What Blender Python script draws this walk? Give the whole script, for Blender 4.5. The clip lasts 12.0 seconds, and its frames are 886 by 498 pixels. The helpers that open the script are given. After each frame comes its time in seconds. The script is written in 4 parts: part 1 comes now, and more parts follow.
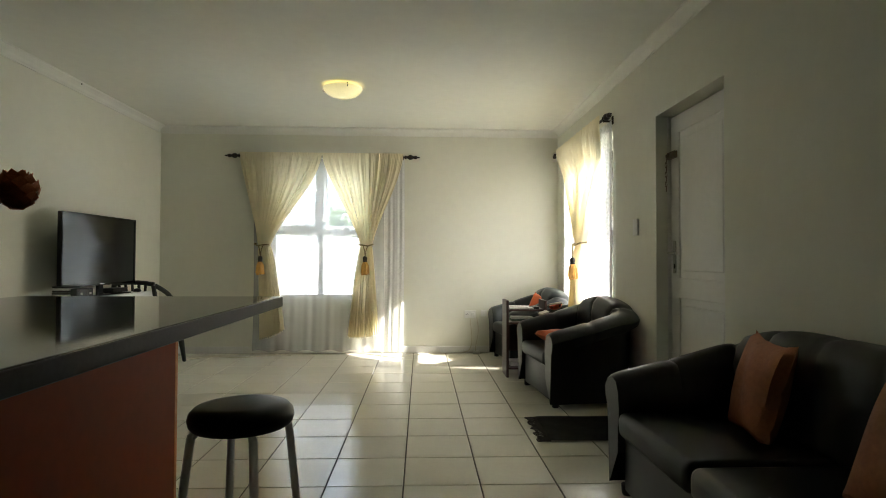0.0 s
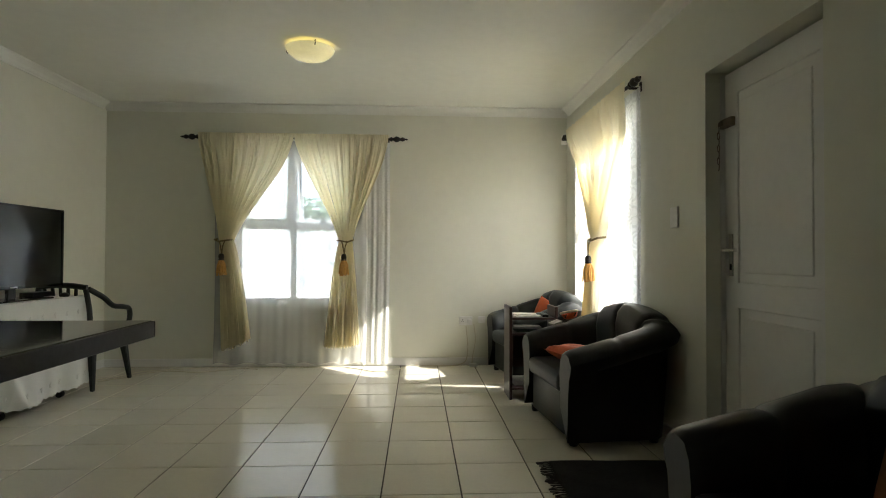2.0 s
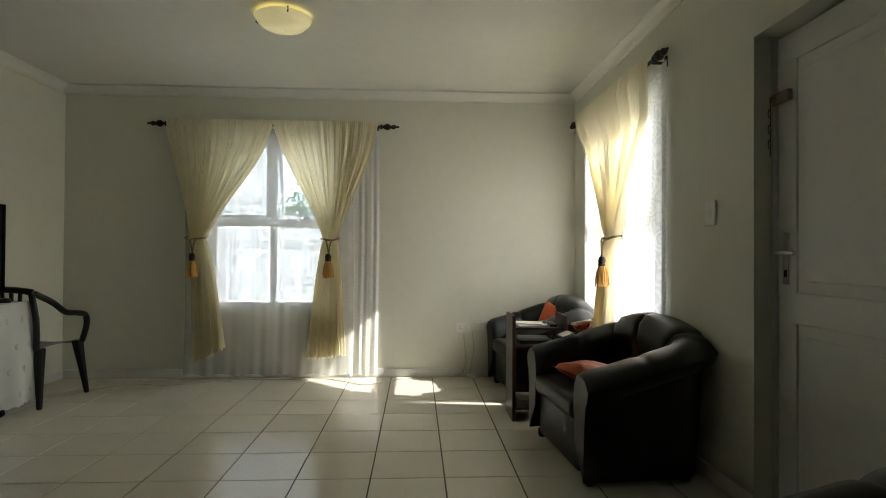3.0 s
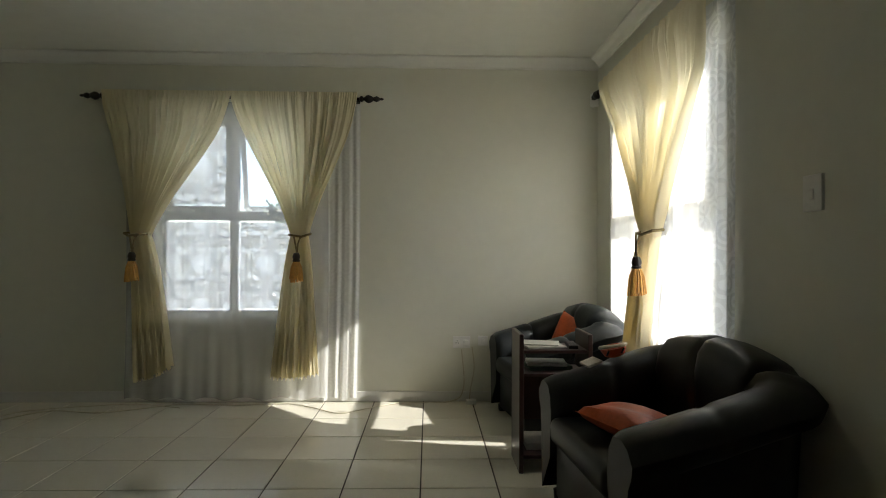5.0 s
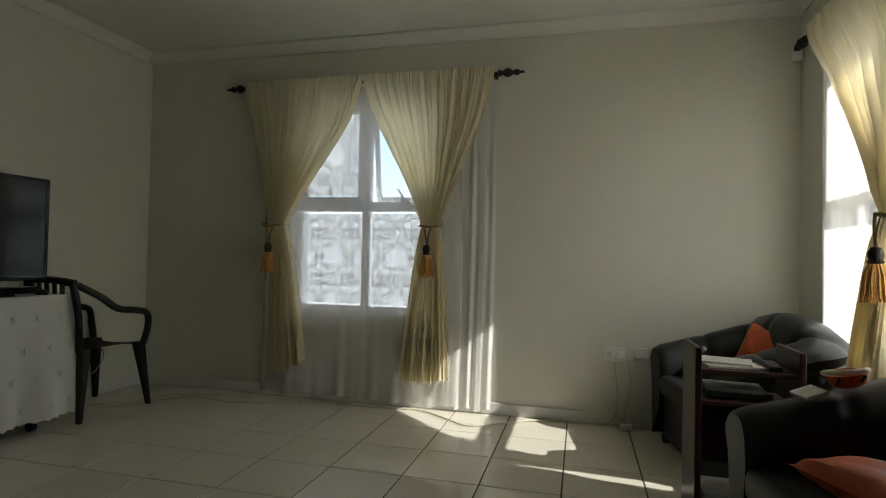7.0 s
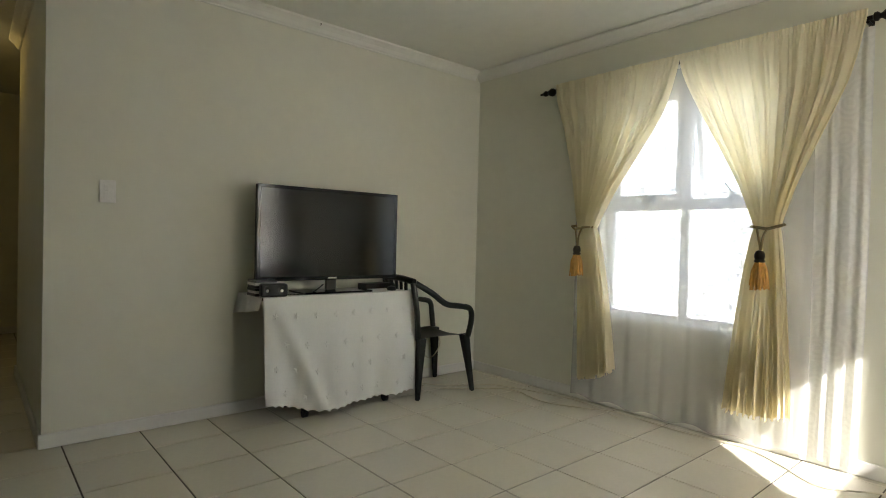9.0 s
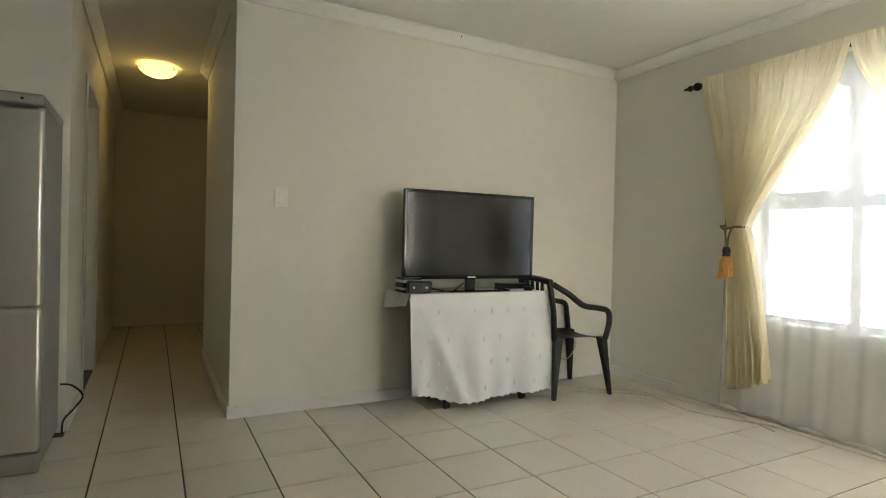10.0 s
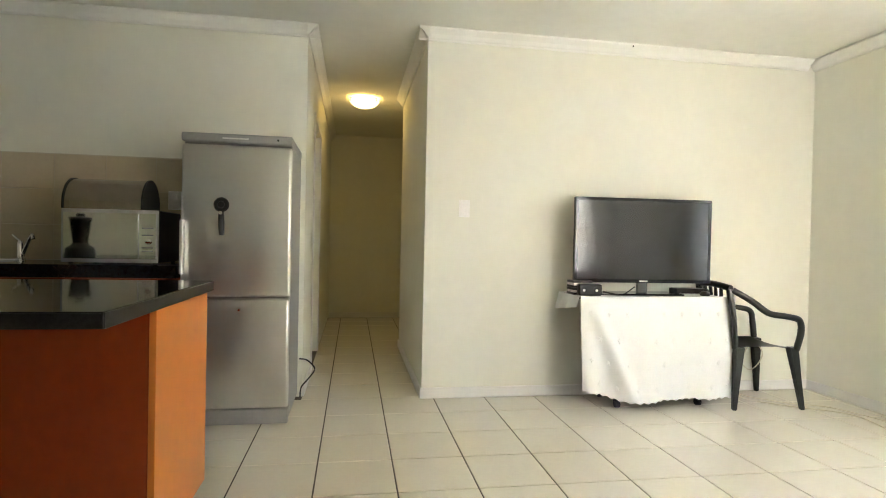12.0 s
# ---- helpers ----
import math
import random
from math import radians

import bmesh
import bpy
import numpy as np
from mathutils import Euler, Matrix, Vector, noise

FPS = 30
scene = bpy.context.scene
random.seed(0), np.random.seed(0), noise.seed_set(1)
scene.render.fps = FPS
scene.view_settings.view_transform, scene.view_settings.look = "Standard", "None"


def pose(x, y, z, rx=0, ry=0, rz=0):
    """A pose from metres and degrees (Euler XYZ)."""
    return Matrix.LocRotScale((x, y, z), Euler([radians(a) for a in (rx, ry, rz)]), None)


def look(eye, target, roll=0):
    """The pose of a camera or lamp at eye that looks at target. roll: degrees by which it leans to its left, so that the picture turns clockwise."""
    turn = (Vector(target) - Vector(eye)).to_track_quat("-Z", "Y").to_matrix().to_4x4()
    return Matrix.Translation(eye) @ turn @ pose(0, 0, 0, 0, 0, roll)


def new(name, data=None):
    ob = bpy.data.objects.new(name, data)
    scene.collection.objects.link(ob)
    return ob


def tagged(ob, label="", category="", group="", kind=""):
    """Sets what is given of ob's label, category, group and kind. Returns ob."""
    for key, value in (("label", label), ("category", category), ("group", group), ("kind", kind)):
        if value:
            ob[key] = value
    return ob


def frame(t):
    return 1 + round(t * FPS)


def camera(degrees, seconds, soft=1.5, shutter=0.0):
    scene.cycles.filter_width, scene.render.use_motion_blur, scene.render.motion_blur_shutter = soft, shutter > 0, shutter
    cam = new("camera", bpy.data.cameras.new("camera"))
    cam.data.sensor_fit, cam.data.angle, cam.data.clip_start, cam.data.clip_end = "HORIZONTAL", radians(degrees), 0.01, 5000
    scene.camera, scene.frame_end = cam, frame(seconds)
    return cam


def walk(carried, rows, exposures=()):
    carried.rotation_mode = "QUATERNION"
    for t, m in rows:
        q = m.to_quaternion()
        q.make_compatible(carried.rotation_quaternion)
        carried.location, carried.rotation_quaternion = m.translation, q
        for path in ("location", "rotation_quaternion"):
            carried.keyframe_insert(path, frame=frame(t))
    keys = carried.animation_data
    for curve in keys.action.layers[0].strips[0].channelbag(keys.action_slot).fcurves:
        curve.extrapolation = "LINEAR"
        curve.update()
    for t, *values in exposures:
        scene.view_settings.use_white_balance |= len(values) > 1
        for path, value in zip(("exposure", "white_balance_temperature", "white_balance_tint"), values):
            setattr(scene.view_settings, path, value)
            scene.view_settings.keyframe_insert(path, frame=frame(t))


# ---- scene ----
cam = camera(78.0, 12.0, soft=1.0)
PATH = [
    (0, (0.43, -5.019, 1.034), (0.511, -3.021, 1.075), 0.2),
    (0.5, (0.479, -4.828, 1.024), (0.559, -2.83, 1.064), 0.3),
    (1, (0.485, -4.647, 1.031), (0.566, -2.649, 1.066), 0.2),
    (1.5, (0.471, -4.414, 1.039), (0.558, -2.416, 1.072), 0.2),
    (2, (0.51, -4.198, 1.041), (0.604, -2.2, 1.073), 0.2),
    (2.5, (0.566, -3.952, 1.068), (0.650, -1.954, 1.094), 0.4),
    (3, (0.57, -3.70, 1.068), (0.666, -1.703, 1.090), 0.3),
    (3.2, (0.58, -3.605, 1.075), (0.671, -1.607, 1.092), 0.3),
    (5, (0.741, -2.868, 1.075), (0.794, -0.869, 1.091), 0.3),
    (5.5, (0.782, -2.72, 1.07), (0.793, -0.72, 1.093), 0.5),
    (6, (0.776, -2.59, 1.026), (0.662, -0.593, 1.068), 0.2),
    (6.5, (0.753, -2.49, 0.977), (0.43, -0.517, 1.037), 0.4),
    (6.7, (0.759, -2.443, 0.975), (0.373, -0.482, 1.029), 0.8),
    (8.3, (0.830, -2.200, 1.095), (-0.275, -0.534, 1.072), 1.3),
    (8.5, (0.842, -2.160, 1.105), (-0.379, -0.575, 1.074), 1.3),
    (9, (0.890, -2.135, 1.085), (-0.622, -0.826, 1.054), 1.4),
    (9.5, (0.866, -2.2, 1.048), (-0.8, -1.093, 1.031), 1.3),
    (10, (0.924, -2.264, 1.047), (-0.843, -1.327, 1.028), 1.4),
    (10.5, (0.978, -2.285, 1.043), (-0.855, -1.485, 1.03), 1.3),
    (11, (1.061, -2.294, 1.042), (-0.836, -1.66, 1.032), 1.3),
    (11.5, (1.149, -2.303, 1.035), (-0.798, -1.844, 1.027), 1.2),
    (12, (1.242, -2.337, 1.067), (-0.732, -2.012, 1.042), 1.2),
]
walk(cam, [(t, look(eye, target, roll)) for t, eye, target, roll in PATH],
     [(0.0, 3.1, 6450, 10), (2.5, 2.48, 6430, 10), (5.0, 1.75, 6390, 10), (5.5, 1.65, 6380, 10), (6.5, 1.36, 6380, 10), (8.3, 2.47, 6500, 13), (9.5, 3.28, 6460, 14), (10.5, 3.93, 6440, 16), (11.0, 4.23, 6430, 16), (12.0, 4.87, 6390, 17)])

# ---- light ----
XL, XR, YF, YB, HC = -2.44, 1.98, 1.12, -6.4, 2.50
XK, YC0, YC1, XC = -2.56, -2.66, -1.86, -6.4
SUN = Vector((-1.0, 0.25, -0.76)).normalized()
world = bpy.data.worlds.new("sky")
scene.world = world
world.use_nodes = True
wn = world.node_tree.nodes
sky = wn.new("ShaderNodeTexSky")
sky.sky_type, sky.sun_disc = "NISHITA", False
sky.sun_elevation = math.asin(-SUN.z)
sky.sun_rotation = math.atan2(-SUN.x, -SUN.y)
world.node_tree.links.new(sky.outputs[0], wn["Background"].inputs[0])
wn["Background"].inputs[1].default_value = 0.15
sun = bpy.data.lights.new("sun", "SUN")
sun.energy, sun.angle, sun.color = 4.0, radians(0.5), (1.0, 0.97, 0.90)
new("sun", sun).matrix_world = Matrix.Translation((8, -3, 9)) @ SUN.to_track_quat("-Z", "Y").to_matrix().to_4x4()

pane = bpy.data.lights.new("sky_window", "AREA")
pane.shape, pane.size, pane.size_y, pane.energy, pane.color = "RECTANGLE", 1.06, 1.47, 2.0, (0.88, 0.95, 1.0)
new("sky_window", pane).matrix_world = look((-0.70, YF + 0.215, 1.345), (-0.70, YF - 1, 1.345))


def point_lamp(name, place, watts, colour, radius):
    lamp = bpy.data.lights.new(name, "POINT")
    lamp.energy, lamp.color, lamp.shadow_soft_size = watts, colour, radius
    new(name, lamp).matrix_world = Matrix.Translation(place)


point_lamp("corridor_bulb", (-4.35, -2.25, 2.41), 0.08, (1.0, 0.72, 0.30), 0.05)
point_lamp("room_bulb", (-0.235, -0.40, 2.44), 0.08, (1.0, 0.82, 0.40), 0.05)


# ---- materials ----
def material(name, colour, rough=0.5, metal=0.0, vary=0.06, scale=6.0, bump=0.0, bscale=60.0, spec=0.5, coat=0.0, piece=0.0):
    m = bpy.data.materials.new(name)
    m.use_nodes = True
    nt = m.node_tree
    b = nt.nodes["Principled BSDF"]
    b.inputs["Roughness"].default_value, b.inputs["Metallic"].default_value = rough, metal
    b.inputs["Specular IOR Level"].default_value, b.inputs["Coat Weight"].default_value = spec, coat
    b.inputs["Coat Roughness"].default_value = 0.08
    co = nt.nodes.new("ShaderNodeTexCoord")
    big, fine = nt.nodes.new("ShaderNodeTexNoise"), nt.nodes.new("ShaderNodeTexNoise")
    big.inputs["Scale"].default_value, fine.inputs["Scale"].default_value = scale, scale * 9
    big.inputs["Detail"].default_value, fine.inputs["Detail"].default_value = 3, 2
    add = nt.nodes.new("ShaderNodeMath")
    add.operation = "ADD"
    for n, k in ((big, 0), (fine, 1)):
        nt.links.new(co.outputs["Object"], n.inputs["Vector"])
        nt.links.new(n.outputs["Fac"], add.inputs[k])
    val = add.outputs[0]
    if piece:
        info, mul, ad2 = nt.nodes.new("ShaderNodeObjectInfo"), nt.nodes.new("ShaderNodeMath"), nt.nodes.new("ShaderNodeMath")
        mul.operation, mul.inputs[1].default_value = "MULTIPLY", piece
        ad2.operation = "ADD"
        nt.links.new(info.outputs["Random"], mul.inputs[0])
        nt.links.new(mul.outputs[0], ad2.inputs[0])
        nt.links.new(val, ad2.inputs[1])
        val = ad2.outputs[0]
    ramp = nt.nodes.new("ShaderNodeMapRange")
    ramp.inputs["From Min"].default_value, ramp.inputs["From Max"].default_value = 0.6, 1.4 + piece
    ramp.inputs["To Min"].default_value, ramp.inputs["To Max"].default_value = 1 - vary, 1 + vary
    nt.links.new(val, ramp.inputs["Value"])
    mix = nt.nodes.new("ShaderNodeVectorMath")
    mix.operation = "SCALE"
    mix.inputs[0].default_value = colour
    nt.links.new(ramp.outputs[0], mix.inputs["Scale"])
    nt.links.new(mix.outputs[0], b.inputs["Base Color"])
    if bump:
        bn, bt = nt.nodes.new("ShaderNodeBump"), nt.nodes.new("ShaderNodeTexNoise")
        bt.inputs["Scale"].default_value, bt.inputs["Detail"].default_value = bscale, 3
        bn.inputs["Strength"].default_value, bn.inputs["Distance"].default_value = bump, 0.004
        nt.links.new(co.outputs["Object"], bt.inputs["Vector"])
        nt.links.new(bt.outputs["Fac"], bn.inputs["Height"])
        nt.links.new(bn.outputs[0], b.inputs["Normal"])
    return m


def cloth(name, colour, through_light, clear=0.0, rough=0.6, pattern=None):
    """Fabric: diffuse and translucent, with open weave; pattern 'lace' or 'flowers' makes denser figures."""
    m = bpy.data.materials.new(name)
    m.use_nodes = True
    nt = m.node_tree
    nt.nodes.remove(nt.nodes["Principled BSDF"])
    out = nt.nodes["Material Output"]
    pr, tl, tr = nt.nodes.new("ShaderNodeBsdfPrincipled"), nt.nodes.new("ShaderNodeBsdfTranslucent"), nt.nodes.new("ShaderNodeBsdfTransparent")
    co = nt.nodes.new("ShaderNodeTexCoord")
    no = nt.nodes.new("ShaderNodeTexNoise")
    no.inputs["Scale"].default_value = 5
    nt.links.new(co.outputs["Object"], no.inputs["Vector"])
    mr = nt.nodes.new("ShaderNodeMapRange")
    mr.inputs["To Min"].default_value, mr.inputs["To Max"].default_value = 0.92, 1.06
    nt.links.new(no.outputs["Fac"], mr.inputs["Value"])
    sc = nt.nodes.new("ShaderNodeVectorMath")
    sc.operation = "SCALE"
    sc.inputs[0].default_value = colour
    nt.links.new(mr.outputs[0], sc.inputs["Scale"])
    nt.links.new(sc.outputs[0], pr.inputs["Base Color"])
    nt.links.new(sc.outputs[0], tl.inputs["Color"])
    pr.inputs["Roughness"].default_value, pr.inputs["Sheen Weight"].default_value = rough, 0.2
    weave, bn = nt.nodes.new("ShaderNodeTexNoise"), nt.nodes.new("ShaderNodeBump")
    weave.inputs["Scale"].default_value = 220
    bn.inputs["Strength"].default_value, bn.inputs["Distance"].default_value = 0.15, 0.002
    nt.links.new(co.outputs["Object"], weave.inputs["Vector"])
    nt.links.new(weave.outputs["Fac"], bn.inputs["Height"])
    nt.links.new(bn.outputs[0], pr.inputs["Normal"])
    a, b = nt.nodes.new("ShaderNodeMixShader"), nt.nodes.new("ShaderNodeMixShader")
    a.inputs[0].default_value, b.inputs[0].default_value = through_light, clear
    nt.links.new(pr.outputs[0], a.inputs[1])
    nt.links.new(tl.outputs[0], a.inputs[2])
    nt.links.new(a.outputs[0], b.inputs[1])
    nt.links.new(tr.outputs[0], b.inputs[2])
    nt.links.new(b.outputs[0], out.inputs["Surface"])
    if pattern:
        vo = nt.nodes.new("ShaderNodeTexVoronoi")
        vo.inputs["Scale"].default_value = 10
        wv = nt.nodes.new("ShaderNodeMath")
        wv.operation = "SINE"
        mul = nt.nodes.new("ShaderNodeMath")
        mul.operation, mul.inputs[1].default_value = "MULTIPLY", 26.0
        rg = nt.nodes.new("ShaderNodeMapRange")
        rg.inputs["From Min"].default_value, rg.inputs["From Max"].default_value = -0.25, 0.25
        rg.inputs["To Min"].default_value, rg.inputs["To Max"].default_value = clear * (0.2 if pattern == "flowers" else 0.82), clear
        nt.links.new(co.outputs["Object"], vo.inputs["Vector"])
        nt.links.new(vo.outputs["Distance"], mul.inputs[0])
        nt.links.new(mul.outputs[0], wv.inputs[0])
        nt.links.new(wv.outputs[0], rg.inputs["Value"])
        nt.links.new(rg.outputs[0], b.inputs[0])
    return m


def glass_material():
    m = bpy.data.materials.new("window glass")
    m.use_nodes = True
    nt = m.node_tree
    gl, tr, mx, fr = (nt.nodes.new(k) for k in ("ShaderNodeBsdfGlossy", "ShaderNodeBsdfTransparent", "ShaderNodeMixShader", "ShaderNodeFresnel"))
    gl.inputs["Roughness"].default_value = 0.02
    nt.links.new(fr.outputs[0], mx.inputs[0])
    nt.links.new(tr.outputs[0], mx.inputs[1])
    nt.links.new(gl.outputs[0], mx.inputs[2])
    nt.links.new(mx.outputs[0], nt.nodes["Material Output"].inputs["Surface"])
    return m


def lamp_glass(name, colour, strength):
    m = material(name, (0.85, 0.78, 0.5), 0.25)
    b = m.node_tree.nodes["Principled BSDF"]
    b.inputs["Emission Color"].default_value = (*colour, 1)
    b.inputs["Emission Strength"].default_value = strength
    return m


def damask():
    """Frosted film with a cream scroll figure, mirrored from side to side."""
    m = bpy.data.materials.new("frosted damask film")
    m.use_nodes = True
    nt = m.node_tree
    nt.nodes.remove(nt.nodes["Principled BSDF"])
    co = nt.nodes.new("ShaderNodeTexCoord")
    sep = nt.nodes.new("ShaderNodeSeparateXYZ")
    nt.links.new(co.outputs["Object"], sep.inputs[0])

    def math_node(op, a, b=None):
        n = nt.nodes.new("ShaderNodeMath")
        n.operation = op
        for k, v in enumerate((a, b)):
            if isinstance(v, (int, float)):
                n.inputs[k].default_value = v
            elif v is not None:
                nt.links.new(v, n.inputs[k])
        return n.outputs[0]
    u = math_node("PINGPONG", sep.outputs["X"], 0.118)
    v = math_node("PINGPONG", sep.outputs["Z"], 0.165)
    cb = nt.nodes.new("ShaderNodeCombineXYZ")
    nt.links.new(u, cb.inputs[0])
    nt.links.new(v, cb.inputs[1])
    vo = nt.nodes.new("ShaderNodeTexNoise")
    vo.inputs["Scale"].default_value, vo.inputs["Detail"].default_value, vo.inputs["Distortion"].default_value = 36, 1.0, 1.0
    nt.links.new(cb.outputs[0], vo.inputs["Vector"])
    fac = math_node("GREATER_THAN", vo.outputs["Fac"], 0.49)
    ring = math_node("ADD", math_node("POWER", u, 2.0), math_node("POWER", v, 2.0))
    fac = math_node("MULTIPLY", fac, math_node("GREATER_THAN", ring, 0.0052))
    tl, df, tr, m1, m2 = (nt.nodes.new(k) for k in ("ShaderNodeBsdfTranslucent", "ShaderNodeBsdfDiffuse", "ShaderNodeBsdfTransparent", "ShaderNodeMixShader", "ShaderNodeMixShader"))
    tl.inputs["Color"].default_value = (0.9, 0.9, 0.88, 1)
    df.inputs["Color"].default_value = (0.66, 0.63, 0.50, 1)
    nt.links.new(math_node("MULTIPLY", fac, 0.42), m1.inputs[0])
    nt.links.new(tl.outputs[0], m1.inputs[1])
    nt.links.new(df.outputs[0], m1.inputs[2])
    m2.inputs[0].default_value = 0.06
    nt.links.new(m1.outputs[0], m2.inputs[1])
    nt.links.new(tr.outputs[0], m2.inputs[2])
    nt.links.new(m2.outputs[0], nt.nodes["Material Output"].inputs["Surface"])
    return m


PAINT = material("cream wall paint", (0.79, 0.785, 0.68), 0.75, vary=0.025, scale=1.3, bump=0.05, bscale=90)
CEIL = material("matt ceiling paint", (0.81, 0.81, 0.73), 0.85, vary=0.03, scale=1.2, bump=0.06, bscale=60)
CORNICE = material("matt white cornice", (0.84, 0.84, 0.78), 0.8, vary=0.02, scale=3)
GLOSS_WHITE = material("white gloss paint", (0.80, 0.79, 0.75), 0.38, vary=0.03, scale=3)
TILE = material("cream floor tile", (0.78, 0.74, 0.62), 0.17, vary=0.05, scale=5, bump=0.02, bscale=14, piece=0.5)
GROUT = material("dark grout", (0.085, 0.07, 0.055), 0.9, vary=0.3, scale=20)
LEATHER = material("black leatherette", (0.009, 0.011, 0.011), 0.40, vary=0.2, scale=8, bump=0.08, bscale=280, spec=0.34)
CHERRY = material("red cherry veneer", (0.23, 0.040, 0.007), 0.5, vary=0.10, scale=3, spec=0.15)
CHERRY_LIT = material("cherry veneer lightened as if lit", (0.62, 0.19, 0.028), 0.34, vary=0.06, scale=2)
GRANITE = material("polished black granite", (0.016, 0.016, 0.017), 0.06, vary=0.5, scale=60)
GRANITE_EDGE = material("honed granite edge", (0.022, 0.022, 0.022), 0.36, vary=0.5, scale=80, spec=0.25)
DARKWOOD = material("dark mahogany laminate", (0.040, 0.014, 0.011), 0.36, vary=0.3, scale=9)
STEEL = material("brushed silver steel", (0.68, 0.68, 0.65), 0.32, metal=0.88, vary=0.025, scale=4)
GREYPL = material("grey plastic trim", (0.33, 0.33, 0.32), 0.45)
CHROME = material("chrome", (0.75, 0.75, 0.74), 0.12, metal=1.0)
IRON = material("dark bronze iron", (0.020, 0.014, 0.010), 0.45, metal=0.3)
BINSTEEL = material("warm brushed steel", (0.44, 0.38, 0.31), 0.16, metal=1.0, vary=0.06, scale=30)
BRONZE = material("worn grey-brown metal", (0.22, 0.17, 0.13), 0.4, metal=0.6, vary=0.3, scale=30)
BLACKPL = material("black plastic", (0.012, 0.012, 0.013), 0.38, vary=0.2)
PANEL = material("satin display panel", (0.008, 0.009, 0.010), 0.13, vary=0.05, spec=0.5)
SCREEN = material("glossy dark screen", (0.010, 0.011, 0.013), 0.07, vary=0.05, spec=0.35)
CHAIRPL = material("dark green-black moulded plastic", (0.016, 0.019, 0.017), 0.38, vary=0.2, bump=0.1)
WHITEPL = material("white plastic", (0.87, 0.86, 0.82), 0.4)
CABLE = material("cream cable", (0.62, 0.57, 0.44), 0.5)
ORANGE = material("burnt orange satin", (0.55, 0.10, 0.022), 0.48, vary=0.15, bump=0.3, bscale=90)
BROWNCUSH = material("rust brown velvet", (0.36, 0.13, 0.055), 0.75, vary=0.2, bump=0.3, bscale=120)
RUG = material("charcoal woven wool", (0.022, 0.020, 0.022), 0.95, vary=0.5, scale=30, bump=0.8, bscale=220)
FRINGE = material("grey fringe thread", (0.07, 0.06, 0.06), 0.95, vary=0.4)
GOLD = material("gold tassel thread", (0.62, 0.33, 0.07), 0.55, vary=0.25, scale=40, bump=0.5, bscale=200)
ROPE = material("olive braided rope", (0.20, 0.15, 0.06), 0.7, vary=0.4, scale=90, bump=0.6, bscale=250)
SPLASH = material("beige wall tile", (0.58, 0.49, 0.33), 0.30, vary=0.06, scale=5, piece=0.4)
SPLASHG = material("pale grout", (0.60, 0.54, 0.42), 0.8)
PAPER = material("printed paper", (0.62, 0.60, 0.56), 0.6, vary=0.25, scale=20)
BOOK = material("dark green cover", (0.05, 0.09, 0.06), 0.5, vary=0.4, scale=20)
TERRA = material("terracotta coloured bloom", (0.52, 0.18, 0.075), 0.6, vary=0.3, scale=25, bump=0.4)
MIRROR = material("silvered oven glass", (0.86, 0.86, 0.81), 0.04, metal=1.0, vary=0.02)
PAVING = material("pale concrete yard", (0.66, 0.63, 0.57), 0.9, vary=0.2, scale=2)
RENDERED = material("white boundary wall", (0.72, 0.70, 0.66), 0.85, vary=0.08, scale=1)
LEAF = material("bush leaf", (0.06, 0.10, 0.035), 0.6, vary=0.4, scale=6)
BARK = material("bark", (0.12, 0.09, 0.06), 0.9, vary=0.4, scale=12)
DRAPE = cloth("cream satin drape", (0.91, 0.84, 0.62), 0.46, 0.0, 0.42)
SHEER_DENSE = cloth("doubled white voile", (0.90, 0.90, 0.88), 0.70, 0.03, 0.6)
SHEER = cloth("white voile", (0.95, 0.95, 0.93), 0.22, 0.60, 0.6)
SHEER_FIGURED = cloth("white voile with woven leaves", (0.95, 0.95, 0.93), 0.18, 0.22, 0.6, "leaves")
SHEER_THIN = cloth("thin white voile", (0.95, 0.95, 0.93), 0.5, 0.46, 0.6)
LACE = cloth("flowered voile border", (0.84, 0.86, 0.86), 0.6, 0.16, 0.6, "flowers")
CLOTH = material("white embroidered cotton", (0.80, 0.815, 0.79), 0.85, vary=0.03, scale=9, bump=0.15, bscale=250)
GLASS = glass_material()
FILM = damask()
BOWL = lamp_glass("lit alabaster bowl", (1.0, 0.88, 0.42), 0.07)
BOWL2 = lamp_glass("bright lit glass bowl", (1.0, 0.70, 0.20), 0.2)


# ---- mesh tools ----
def mesh_of(name, bm, mat, smooth=False):
    me = bpy.data.meshes.new(name)
    bmesh.ops.recalc_face_normals(bm, faces=bm.faces)
    bm.to_mesh(me)
    bm.free()
    for m in (mat if isinstance(mat, (list, tuple)) else [mat]):
        me.materials.append(m)
    if smooth:
        for p in me.polygons:
            p.use_smooth = True
        me.set_sharp_from_angle(angle=radians(40))
    return me


def part(name, bm, mat, parent=None, label="", smooth=False):
    ob = new(name, mesh_of(name, bm, mat, smooth))
    ob.parent = parent
    return tagged(ob, label) if label else ob


def thing(name, m, label, category, group=""):
    ob = new(name)
    ob.empty_display_size = 0.1
    ob.matrix_basis = m
    return tagged(ob, label, category, group)


